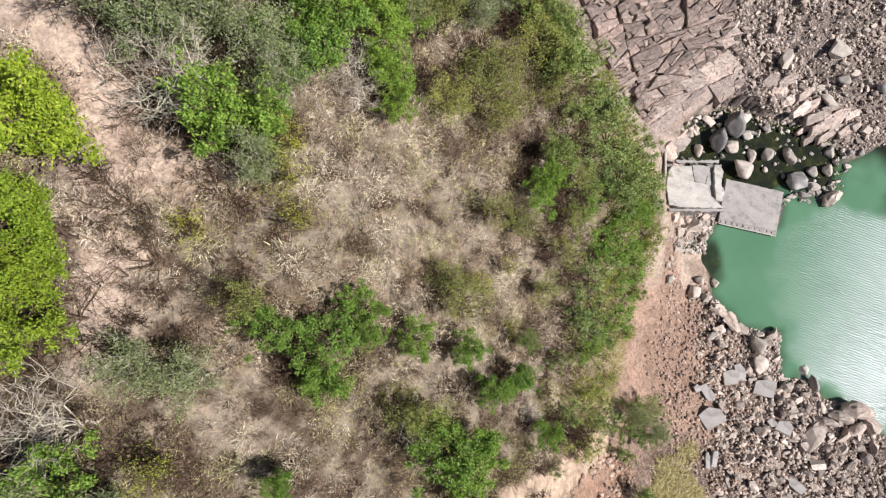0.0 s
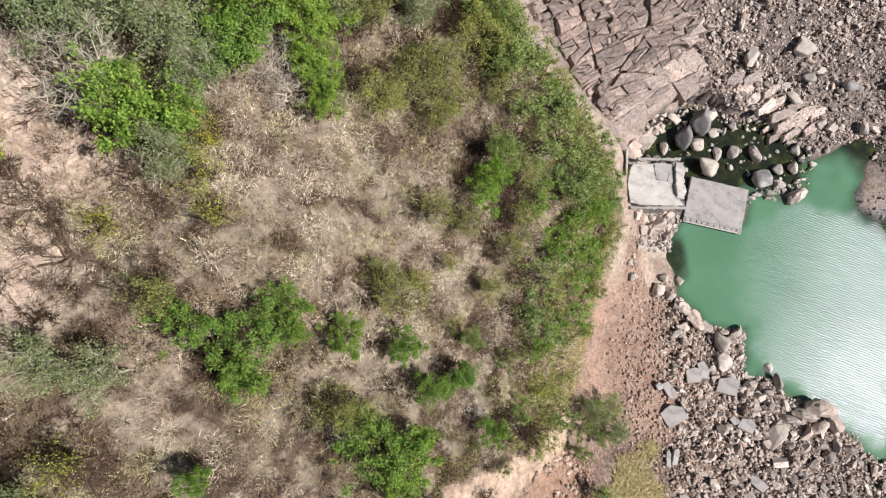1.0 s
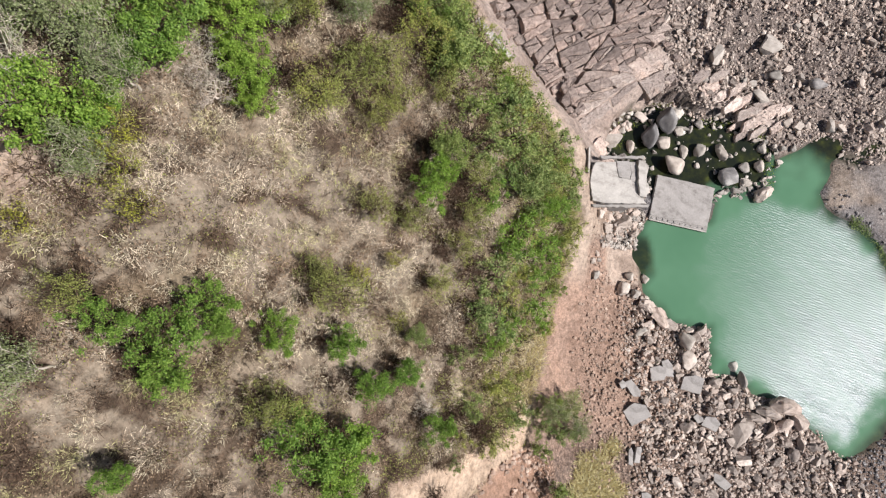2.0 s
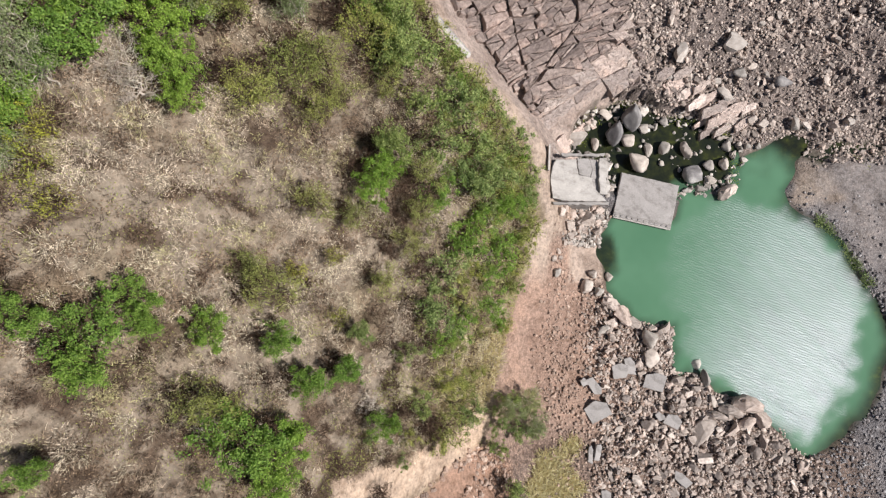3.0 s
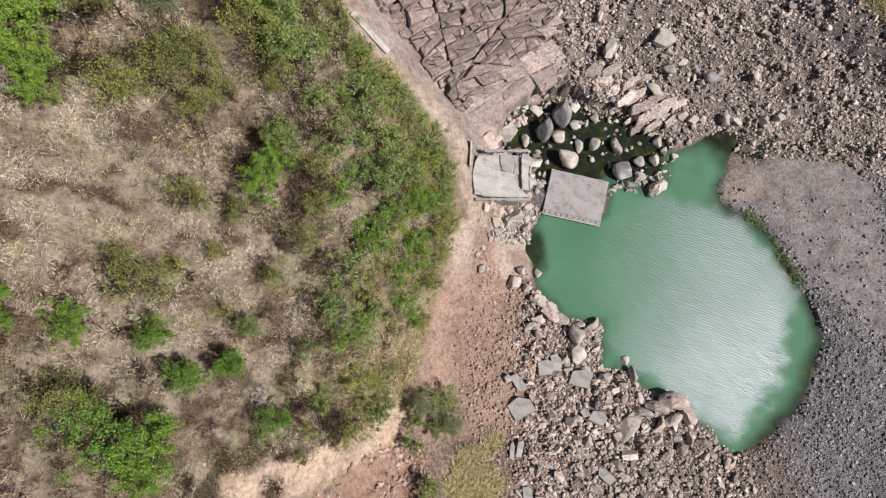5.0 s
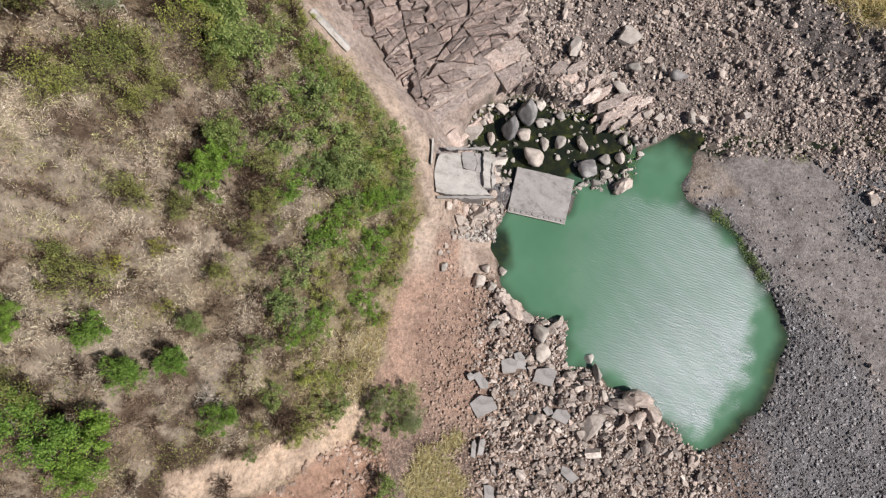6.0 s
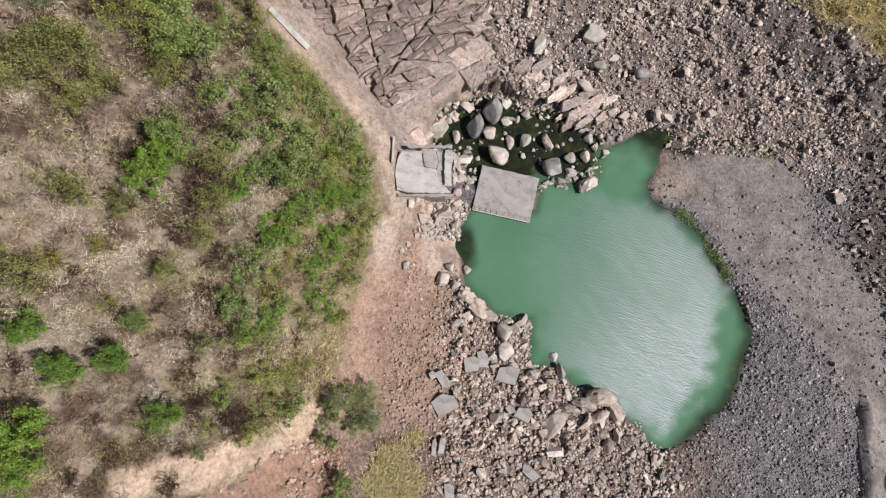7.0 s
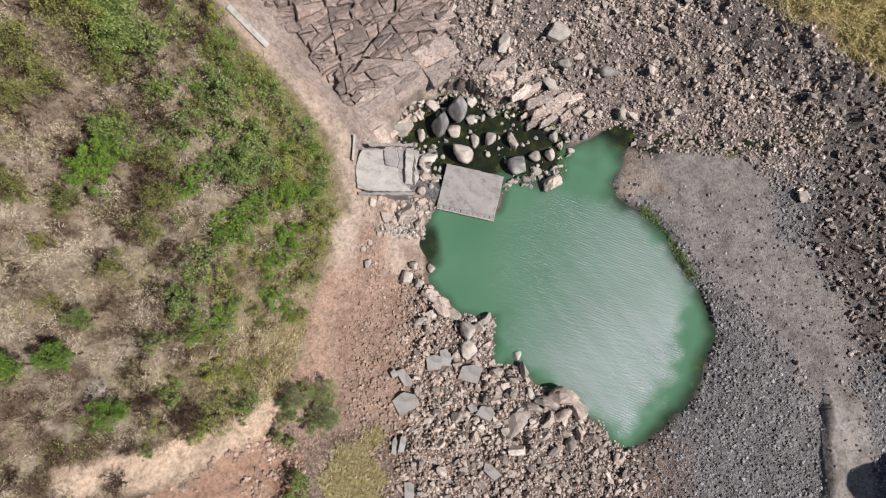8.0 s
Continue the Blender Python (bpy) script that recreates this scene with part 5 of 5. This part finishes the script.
def grow_shade_shrubs():
    """Dark bare shrubs added up-slope of the green trees, in place of their deep shadows."""
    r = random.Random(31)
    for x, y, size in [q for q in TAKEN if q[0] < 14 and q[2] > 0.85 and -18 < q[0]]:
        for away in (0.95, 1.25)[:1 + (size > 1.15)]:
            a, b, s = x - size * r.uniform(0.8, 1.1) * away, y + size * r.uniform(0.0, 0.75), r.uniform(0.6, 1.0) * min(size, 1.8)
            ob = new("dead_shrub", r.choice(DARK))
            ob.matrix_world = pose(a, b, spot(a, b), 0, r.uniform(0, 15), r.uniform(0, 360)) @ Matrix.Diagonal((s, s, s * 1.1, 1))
            tagged(ob, "dark twigs standing in for the shadow of a green tree", "shrub", "dark shrubs among the trees")


grow_shade_shrubs()


def grow_dry_shrubs():
    def chance(x, y):
        d = line_x(5, y) - x
        return step(d, 1.0, 6) * ~bare_earth(x, y) * (1 - 0.6 * belt(x, y)) * (1 - 0.9 * clearing(x, y))
    x, y = scatter((-30, -22, 22, 46), 2600, chance, 81)
    r = random.Random(17)
    n = 0
    for a, b in zip(x, y):
        if n >= 296:
            break
        if not clear_of(a, b, 0.7):
            continue
        n += 1
        s = r.uniform(0.6, 1.15)
        # the dark ones stand in for shaded gaps between the bushes
        dark = r.random() < 0.38
        ob = new("dry_shrub", r.choice(DARK if dark else DRY))
        ob.matrix_world = pose(a, b, spot(a, b), r.uniform(-10, 10), r.uniform(-5, 20), r.uniform(0, 360)) @ Matrix.Diagonal((s, s, s * r.uniform(0.7, 1.1), 1))
        tagged(ob, "leafless dark brown shrub standing in for shade in the scrub" if dark else "leafless grey brown dry shrub on the hillside", "shrub", "dry shrubs on the hillside")
        TAKEN.append((a, b, 0.9 * s))


grow_dry_shrubs()


def sticks(name, a, e, w0, w1, seed, material, label):
    """Straight three-sided twigs from a to e, joined into one."""
    r = np.random.default_rng(seed)
    n = len(a)
    d = e - a
    side = np.cross(d, r.normal(size=(n, 3)))
    side /= np.linalg.norm(side, axis=1)[:, None] + 1e-9
    third = np.cross(d, side)
    third /= np.linalg.norm(third, axis=1)[:, None] + 1e-9
    off = [side, -0.5 * side + 0.87 * third, -0.5 * side - 0.87 * third]
    v = np.stack([a + o * w0 for o in off] + [e + o * w1 for o in off], 1).reshape(-1, 3)
    i = np.arange(n)[:, None] * 6
    f = np.concatenate([i + np.array(q) for q in ((0, 1, 4, 3), (1, 2, 5, 4), (2, 0, 3, 5))])
    tagged(new(name, mesh_from(name, v, f, material)), label, name.replace("_", " "), kind="stuff")


def scrub_cover(x, y):
    d = line_x(5, y) - x
    return (1 - 0.9 * clearing(x, y)) * step(d, 0.8, 4) * ~bare_earth(x, y) * (1 - 0.3 * belt(x, y)) * (1 - 0.7 * dark_patches(x, y)) * (0.6 + 0.4 * step(fractal(x, y, 4.5, 95, 4), -0.28, 0.12))


def scrub_bushes():
    """Leafless bushes past counting: domes of short twigs on a few bent stems, in patches of one colour."""
    x, y = scatter((-26, -20, 24, 44), 7600, scrub_cover, 91)
    r = np.random.default_rng(92)
    n = len(x)
    wide = 0.38 + 0.95 * r.random(n) ** 1.6
    tall = wide * r.uniform(0.9, 1.5, n) + 0.6
    root = np.stack([x, y, lie(x, y) - 0.1], -1)
    barks = np.array([(0.73, 0.625, 0.50), (0.68, 0.605, 0.46), (0.56, 0.525, 0.27), (0.34, 0.25, 0.18), (0.085, 0.058, 0.044)])
    patch = fractal(x, y, 5, 405, 3) * 1.6 + r.normal(size=n) * 0.28 - 0.25 * step(y, -2, -9)
    olive = fractal(x, y, 4, 411, 3) + r.normal(size=n) * 0.12
    kind = np.where(patch > 0.02, 0, 1)
    kind = np.where(olive > 0.26, 2, kind)
    kind = np.where((patch < -0.3) | (r.random(n) < 0.10), 3, kind)
    kind = np.where(r.random(n) < 0.22, 4, kind)
    bark = barks[kind] * r.uniform(0.82, 1.18, (n, 1))
    # twigs on the dome
    k = np.repeat(np.arange(n), (24 + 104 * wide ** 2).astype(int))
    size = np.stack([wide, wide, tall], -1)
    u = r.normal(size=(len(k), 3))
    u[:, 2] = np.abs(u[:, 2])
    u /= np.linalg.norm(u, axis=1)[:, None]
    lobes = 0.82 + 0.18 * np.sin(3 * np.arctan2(u[:, 1], u[:, 0]) + k * 1.7)
    a = root[k] + u * size[k] * (r.uniform(0.5, 0.95, len(k)) * lobes)[:, None]
    d = u * 0.8 + r.normal(size=a.shape) * 0.6 + np.array((0, 0, 0.15))
    d /= np.linalg.norm(d, axis=1)[:, None]
    e = a + d * (r.uniform(0.16, 0.45, len(k)) * np.sqrt(wide[k]))[:, None]
    half = r.uniform(0.008, 0.0155, (len(k), 1))
    # bent stems, two lengths each
    q = np.repeat(np.arange(n), 7)
    v = r.normal(size=(len(q), 3))
    v[:, 2] = np.abs(v[:, 2]) + 0.3
    v /= np.linalg.norm(v, axis=1)[:, None]
    knee = root[q] + v * size[q] * 0.4 + r.normal(size=v.shape) * 0.1
    head = root[q] + (v + r.normal(size=v.shape) * 0.2) * size[q] * 0.85
    starts, ends = np.concatenate([a, root[q], knee]), np.concatenate([e, knee, head])
    half = np.concatenate([half, np.full((len(q), 1), 0.022), np.full((len(q), 1), 0.015)])
    tint = np.concatenate([bark[k], bark[q] * 0.6, bark[q] * 0.7])
    s = np.cross(ends - starts, r.normal(size=starts.shape))
    s *= half / (np.linalg.norm(s, axis=1)[:, None] + 1e-9)
    verts = np.stack([starts - s, starts + s, ends + s * 0.4, ends - s * 0.4], 1).reshape(-1, 3)
    me = mesh_from("dry_scrub", verts, np.arange(len(verts)).reshape(-1, 4), SCRUB)
    tint = np.repeat(np.concatenate([tint, np.ones((len(tint), 1))], 1), 4, axis=0)
    me.attributes.new("bark", "FLOAT_COLOR", "POINT").data.foreach_set("color", tint.astype(np.float32).ravel())
    tagged(new("dry_scrub", me), "thicket of leafless grey brown scrub covering the hillside", "dry scrub", kind="stuff")


def brush_field():
    """Fallen dry twigs and stalks all over the slope."""
    x, y = scatter((-30, -22, 24, 48), 9000, lambda x, y: (0.8 - 0.3 * belt(x, y)) * ~bare_earth(x, y), 94)
    r = np.random.default_rng(92)
    n = len(x)
    a = np.stack([x, y, lie(x, y)], -1)
    d = r.normal(size=(n, 3)) * np.array((1, 1, 0.5)) + np.array((0.15, 0, 0.55))
    d /= np.linalg.norm(d, axis=1)[:, None]
    sticks("dry_brush", a, a + d * r.uniform(0.25, 0.8, (n, 1)), r.uniform(0.006, 0.011, (n, 1)), 0.004, 95, TWIG, "tangle of dry grey brown twigs covering the slope")


def leaf_field(name, box, tries, chance, seed, size, rise, material, label):
    """Low leaves and weeds past counting."""
    x, y = scatter(box, tries, chance, seed)
    r = np.random.default_rng(seed + 1)
    c = np.stack([x, y, lie(x, y) + r.random(len(x)) ** 1.5 * rise], -1)
    v, f = leaf_quads(r, c, size)
    tagged(new(name, mesh_from(name, v, f, material)), label, name.replace("_", " "), kind="stuff")


def blade_field(name, box, tries, chance, seed, tall, material, label):
    x, y = scatter(box, tries, chance, seed)
    r = np.random.default_rng(seed + 1)
    n = len(x)
    a = np.stack([x, y, lie(x, y) - 0.03], -1)
    d = r.normal(size=(n, 3)) * np.array((0.8, 0.8, 0.1)) + np.array((0, 0, 0.6))
    e = a + d * tall * r.uniform(0.5, 1.2, (n, 1))
    s = np.cross(d, r.normal(size=(n, 3)))
    s *= 0.04 / (np.linalg.norm(s, axis=1)[:, None] + 1e-9)
    m = (a + e) / 2 + np.array((0, 0, 0.08))
    v = np.stack([a, m + s, e, m - s], 1).reshape(-1, 3)
    tagged(new(name, mesh_from(name, v, np.arange(n * 4).reshape(n, 4), material)), label, name.replace("_", " "), kind="stuff")


def twig_field(name, box, tries, chance, seed, width, long, rise, material, label):
    """Fine upright twigs past counting, the grey haze of leafless scrub."""
    x, y = scatter(box, tries, chance, seed)
    r = np.random.default_rng(seed + 1)
    n = len(x)
    tall = 0.35 + 0.65 * step(fractal(x, y, 1.9, 301, 3), -0.3, 0.3)
    a = np.stack([x, y, lie(x, y) + r.random(n) * rise * tall], -1)
    d = r.normal(size=(n, 3)) * np.array((0.5, 0.5, 0.25)) + np.array((0.12, 0, 0.75))
    e = a + d * (r.uniform(*long, n) * tall)[:, None]
    s = np.cross(d, r.normal(size=(n, 3)))
    s *= r.uniform(0.6, 1.3, (n, 1)) * width / (np.linalg.norm(s, axis=1)[:, None] + 1e-9)
    v = np.stack([a - s, a + s, e + s * 0.4, e - s * 0.4], 1).reshape(-1, 3)
    tagged(new(name, mesh_from(name, v, np.arange(n * 4).reshape(n, 4), material)), label, name.replace("_", " "), kind="stuff")


scrub_bushes()
brush_field()
# dead twigs that also darken the painted shade patches
twig_field("dark_thicket", (-26, -20, 24, 44), 420000, lambda x, y: (x < line_x(5, y) - 1) * ~bare_earth(x, y) * (1 - clearing(x, y)) * dark_patches(x, y), 320, 0.015, (0.3, 0.8), 1.2, DEAD_SHADE, "dark brown dead twigs that also stand in for shade in the scrub")
leaf_field("undergrowth", (-10, -14, 26, 50), 120000, lambda x, y: belt(x, y) * (0.06 + 0.94 * step(fractal(x, y, 2.0, 96, 3), 0.02, 0.22)), 101, 0.08, 1.1, DEEP, "low green undergrowth between the shrubs")
leaf_field("olive_undergrowth", (-30, -22, 24, 48), 460000, lambda x, y: (0.22 + 0.78 * step(line_x(5, y) - x, 24, 8)) * ~bare_earth(x, y) * (1 - clearing(x, y)) * step(fractal(x, y, 3, 97, 4), 0.02, 0.2), 111, 0.06, 1.3, OLIVE, "sparse olive green leaves in the scrub")
leaf_field("withered_leaves", (-30, -22, 24, 48), 620000, lambda x, y: (0.25 + 0.75 * scrub_cover(x, y)) * (1 - clearing(x, y)) * (x < line_x(5, y) - 1) * ~bare_earth(x, y) * step(fractal(x, y, 1.3, 88, 4), 0.06, 0.2), 113, 0.075, 1.1, WITHERED, "withered brown leaves hanging in the scrub")
blade_field("slope_herbs", (-6, -14, 26, 50), 150000, lambda x, y: belt(x, y) * (0.25 + 0.75 * step(fractal(x, y, 2.2, 99, 3), -0.15, 0.15)), 143, 0.45, HERB, "olive and straw coloured herbs between the shrubs")
TUSSOCKS = [(25.3, -16.4, 2.4), (27.6, -13.8, 1.2), (27.0, -18.2, 1.8), (24.0, -18.4, 2.0), (26, -21, 2.6)]
near_tussock = lambda x, y: np.max([step(c - np.hypot(x - a, y - b) + fractal(x, y, 1, 98, 2), -0.1, 0.5) for a, b, c in TUSSOCKS], axis=0)
blade_field("dry_grass", (20, -25, 30, -11), 36000, near_tussock, 121, 0.55, STRAW, "yellow dry grass on the rubble slope")
verge = lambda x, y: step((x - 74) * 0.6 + (y - 40) * 0.8 + fractal(x, y, 3, 99, 3) * 3, -1, 1.5) * step(x, 60, 68)
blade_field("bank_grass", (66, 26, 98, 50), 30000, verge, 131, 0.9, STRAW, "yellowish dry grass on the far bank")
leaf_field("bank_weeds", (66, 26, 98, 50), 26000, lambda x, y: verge(x, y) * step(fractal(x, y, 2.5, 84, 3), -0.1, 0.2), 181, 0.09, 0.7, OLIVE, "olive green weeds among dry grass on the far bank")
lower_slope = lambda x, y: step(line_x(5, y) - x, 8, 3) * step(y, 1, -3) * step(y, -11, -8) * 0.8 * ~bare_earth(x, y)
blade_field("slope_grass", (8, -12, 22, 3), 26000, lower_slope, 141, 0.6, STRAW, "straw coloured grass on the lower slope")
shore = [(60.2, 13.6), (62.0, 12.3), (64.6, 8.3), (66.6, 4.6), (66.0, 3.9), (63.2, 9.0), (60.4, 12.7)]
leaf_field("shore_weeds", (59, 3, 68, 15), 30000, lambda x, y: step(inside_by(shore, x, y) + fractal(x, y, 1.2, 89, 3), -0.35, 0.3), 151, 0.085, 0.6, DEEP, "dark green weeds along the pool's stony edge")
leaf_field("brook_weeds", (60, 19, 84, 26), 9000, lambda x, y: step(fractal(x, y, 2.2, 87, 3), 0.1, 0.4) * 0.7, 161, 0.07, 0.25, OLIVE, "patchy green weeds between wet stones")

leaf_field("brook_moss", (29, 15, 54, 30), 26000, lambda x, y: clear_of_slabs(x, y) * step(inside_by(BROOK, x, y), -0.7, 0.1) * step(inside_by(BROOK, x, y), 2.2, 0.8) * step(fractal(x, y, 1.8, 85, 3), 0.05, 0.3), 171, 0.07, 0.3, LIME, "yellowish green weeds on the wet edges of the brook")
# ---- bedrock: ledges of split rock below the track ----


def plate_mesh(outline, drop, r, material):
    """One plate of rock: a broken outline, a rough top a little smaller than its foot."""
    ring = []
    for (ax, ay), (bx, by) in zip(outline, outline[1:] + outline[:1]):
        long = math.hypot(bx - ax, by - ay)
        n = 1 + int(long / 0.7)
        for k in range(n):
            t, j = k / n, 0.07 * min(1, long)
            ring.append((ax + (bx - ax) * t + r.uniform(-j, j), ay + (by - ay) * t + r.uniform(-j, j)))
    n = len(ring)
    cx, cy = sum(p[0] for p in ring) / n, sum(p[1] for p in ring) / n
    v = [(cx + (x - cx) * 1.02, cy + (y - cy) * 1.02, -drop) for x, y in ring]
    v += [(cx + (x - cx) * 0.98, cy + (y - cy) * 0.98, r.uniform(-0.06, 0.01)) for x, y in ring]
    v += [(cx + (x - cx) * r.uniform(0.6, 0.9), cy + (y - cy) * r.uniform(0.6, 0.9), r.uniform(-0.03, 0.09)) for x, y in ring]
    v.append((cx, cy, r.uniform(-0.02, 0.10)))
    f = []
    for k in range(n):
        j = (k + 1) % n
        for row in (0, n):
            f += [(row + k, row + j, row + n + j), (row + k, row + n + j, row + n + k)]
        f.append((2 * n + k, 2 * n + j, 3 * n))
    return mesh_from("rock_plate", v, f, material)


def split(poly, spot_, way):
    """The two parts of a convex outline on either side of a line."""
    nx, ny = -way[1], way[0]
    one, two = [], []
    for a, b in zip(poly, poly[1:] + poly[:1]):
        da, db = (a[0] - spot_[0]) * nx + (a[1] - spot_[1]) * ny, (b[0] - spot_[0]) * nx + (b[1] - spot_[1]) * ny
        (one if da <= 0 else two).append(a)
        if (da <= 0) != (db <= 0):
            t = da / (da - db)
            cut = (a[0] + (b[0] - a[0]) * t, a[1] + (b[1] - a[1]) * t)
            one.append(cut)
            two.append(cut)
    return one, two


def area_of(poly):
    return 0.5 * abs(sum(a[0] * b[1] - b[0] * a[1] for a, b in zip(poly, poly[1:] + poly[:1])))


def break_up(poly, lift, grain, sheet, r, out):
    """Break rock along two sets of joints, again and again; each part slips a little."""
    cx, cy = sum(p[0] for p in poly) / len(poly), sum(p[1] for p in poly) / len(poly)
    smooth = inside_by(sheet, np.array([cx]), np.array([cy]))[0] > 0
    size = area_of(poly)
    if size < (r.choice((3.0, 8.0, 20.0)) if smooth else r.choice((0.35, 0.7, 1.4, 2.6, 5.0))):
        out.append((poly, lift, smooth))
        return
    u, v = (math.cos(grain), math.sin(grain)), (-math.sin(grain), math.cos(grain))
    du = max(p[0] * u[0] + p[1] * u[1] for p in poly) - min(p[0] * u[0] + p[1] * u[1] for p in poly)
    dv = max(p[0] * v[0] + p[1] * v[1] for p in poly) - min(p[0] * v[0] + p[1] * v[1] for p in poly)
    along = du < dv * r.uniform(1.2, 3.2)
    grain_here = grain + 0.35 * (float(lattice(np.array([cx / 5]), np.array([cy / 5]), 66)[0]) - 0.5)
    turn = (grain_here if along else grain_here + math.pi / 2) + r.gauss(0, 0.27)
    at = (cx + r.uniform(-0.2, 0.2) * du * u[0] + r.uniform(-0.2, 0.2) * dv * v[0], cy + r.uniform(-0.2, 0.2) * du * u[1] + r.uniform(-0.2, 0.2) * dv * v[1])
    slip = (0.05 if smooth else 0.13) * min(1.0, size / 8)
    for half in split(poly, at, (math.cos(turn), math.sin(turn))):
        if len(half) > 2:
            break_up(half, lift + r.gauss(0, slip) + (0 if smooth else 0.05 * r.random()), grain, sheet, r, out)


def build_ledges():
    ledge = thing("rock_ledge", 26, 30, spot(26, 30), "fractured pinkish grey bedrock in stepped plates", "bedrock")
    tagged(ledge, kind="structure")
    base = ledge.location.copy()
    r = random.Random(23)
    zone = [(26.6, 20.0), (29.8, 20.2), (31.6, 24.0), (34.0, 27.6), (37.6, 29.3), (38.5, 33), (36.5, 36), (36.5, 46), (20, 48), (10, 44), (14.6, 36.4), (19.4, 31.0), (23.4, 26.0)]
    sheet = [(24, 20), (30.5, 20.5), (34.5, 28.5), (38, 30), (37, 34.0), (31, 32), (28.0, 28), (24.5, 24)]
    out = []
    break_up([(8, 19), (40, 19), (40, 49), (8, 49)], 0.25, radians(31), sheet, r, out)
    for poly, lift, smooth in out:
        x, y = sum(p[0] for p in poly) / len(poly), sum(p[1] for p in poly) / len(poly)
        if inside_by(zone, np.array([x]), np.array([y]))[0] < 0:
            continue
        k = 0.985 if smooth else r.choice((0.97, 0.95, 0.99, 0.9))
        e = 0.6
        gx = (spot(x + e, y) - spot(x - e, y)) / (2 * e)
        gy = (spot(x, y + e) - spot(x, y - e)) / (2 * e)
        rise = 0.05 if smooth else 0.17
        n = Vector((-gx * 0.85 + r.gauss(0, rise), -gy * 0.85 + r.gauss(-0.3 * rise, rise), 1)).normalized()
        ux = (Vector((1, 0, 0)) - n * n.x).normalized()
        m = Matrix((ux, n.cross(ux), n)).transposed().to_4x4()
        low = float(step(inside_by(zone, np.array([x]), np.array([y]))[0], 0, 2.5)) if x < line_x(5, y) + 5.5 else 1.0
        m.translation = Vector((x, y, spot(x, y) + 0.06 + low * (max(lift, 0.06) - 0.06 + (0.26 if smooth else r.uniform(0.3, 0.62))))) - base
        part("rock_plate", plate_mesh([((a - x) * k, (b - y) * k) for a, b in poly], 1.2, r, BEDROCK_PALE if smooth else BEDROCK), ledge, m)


build_ledges()
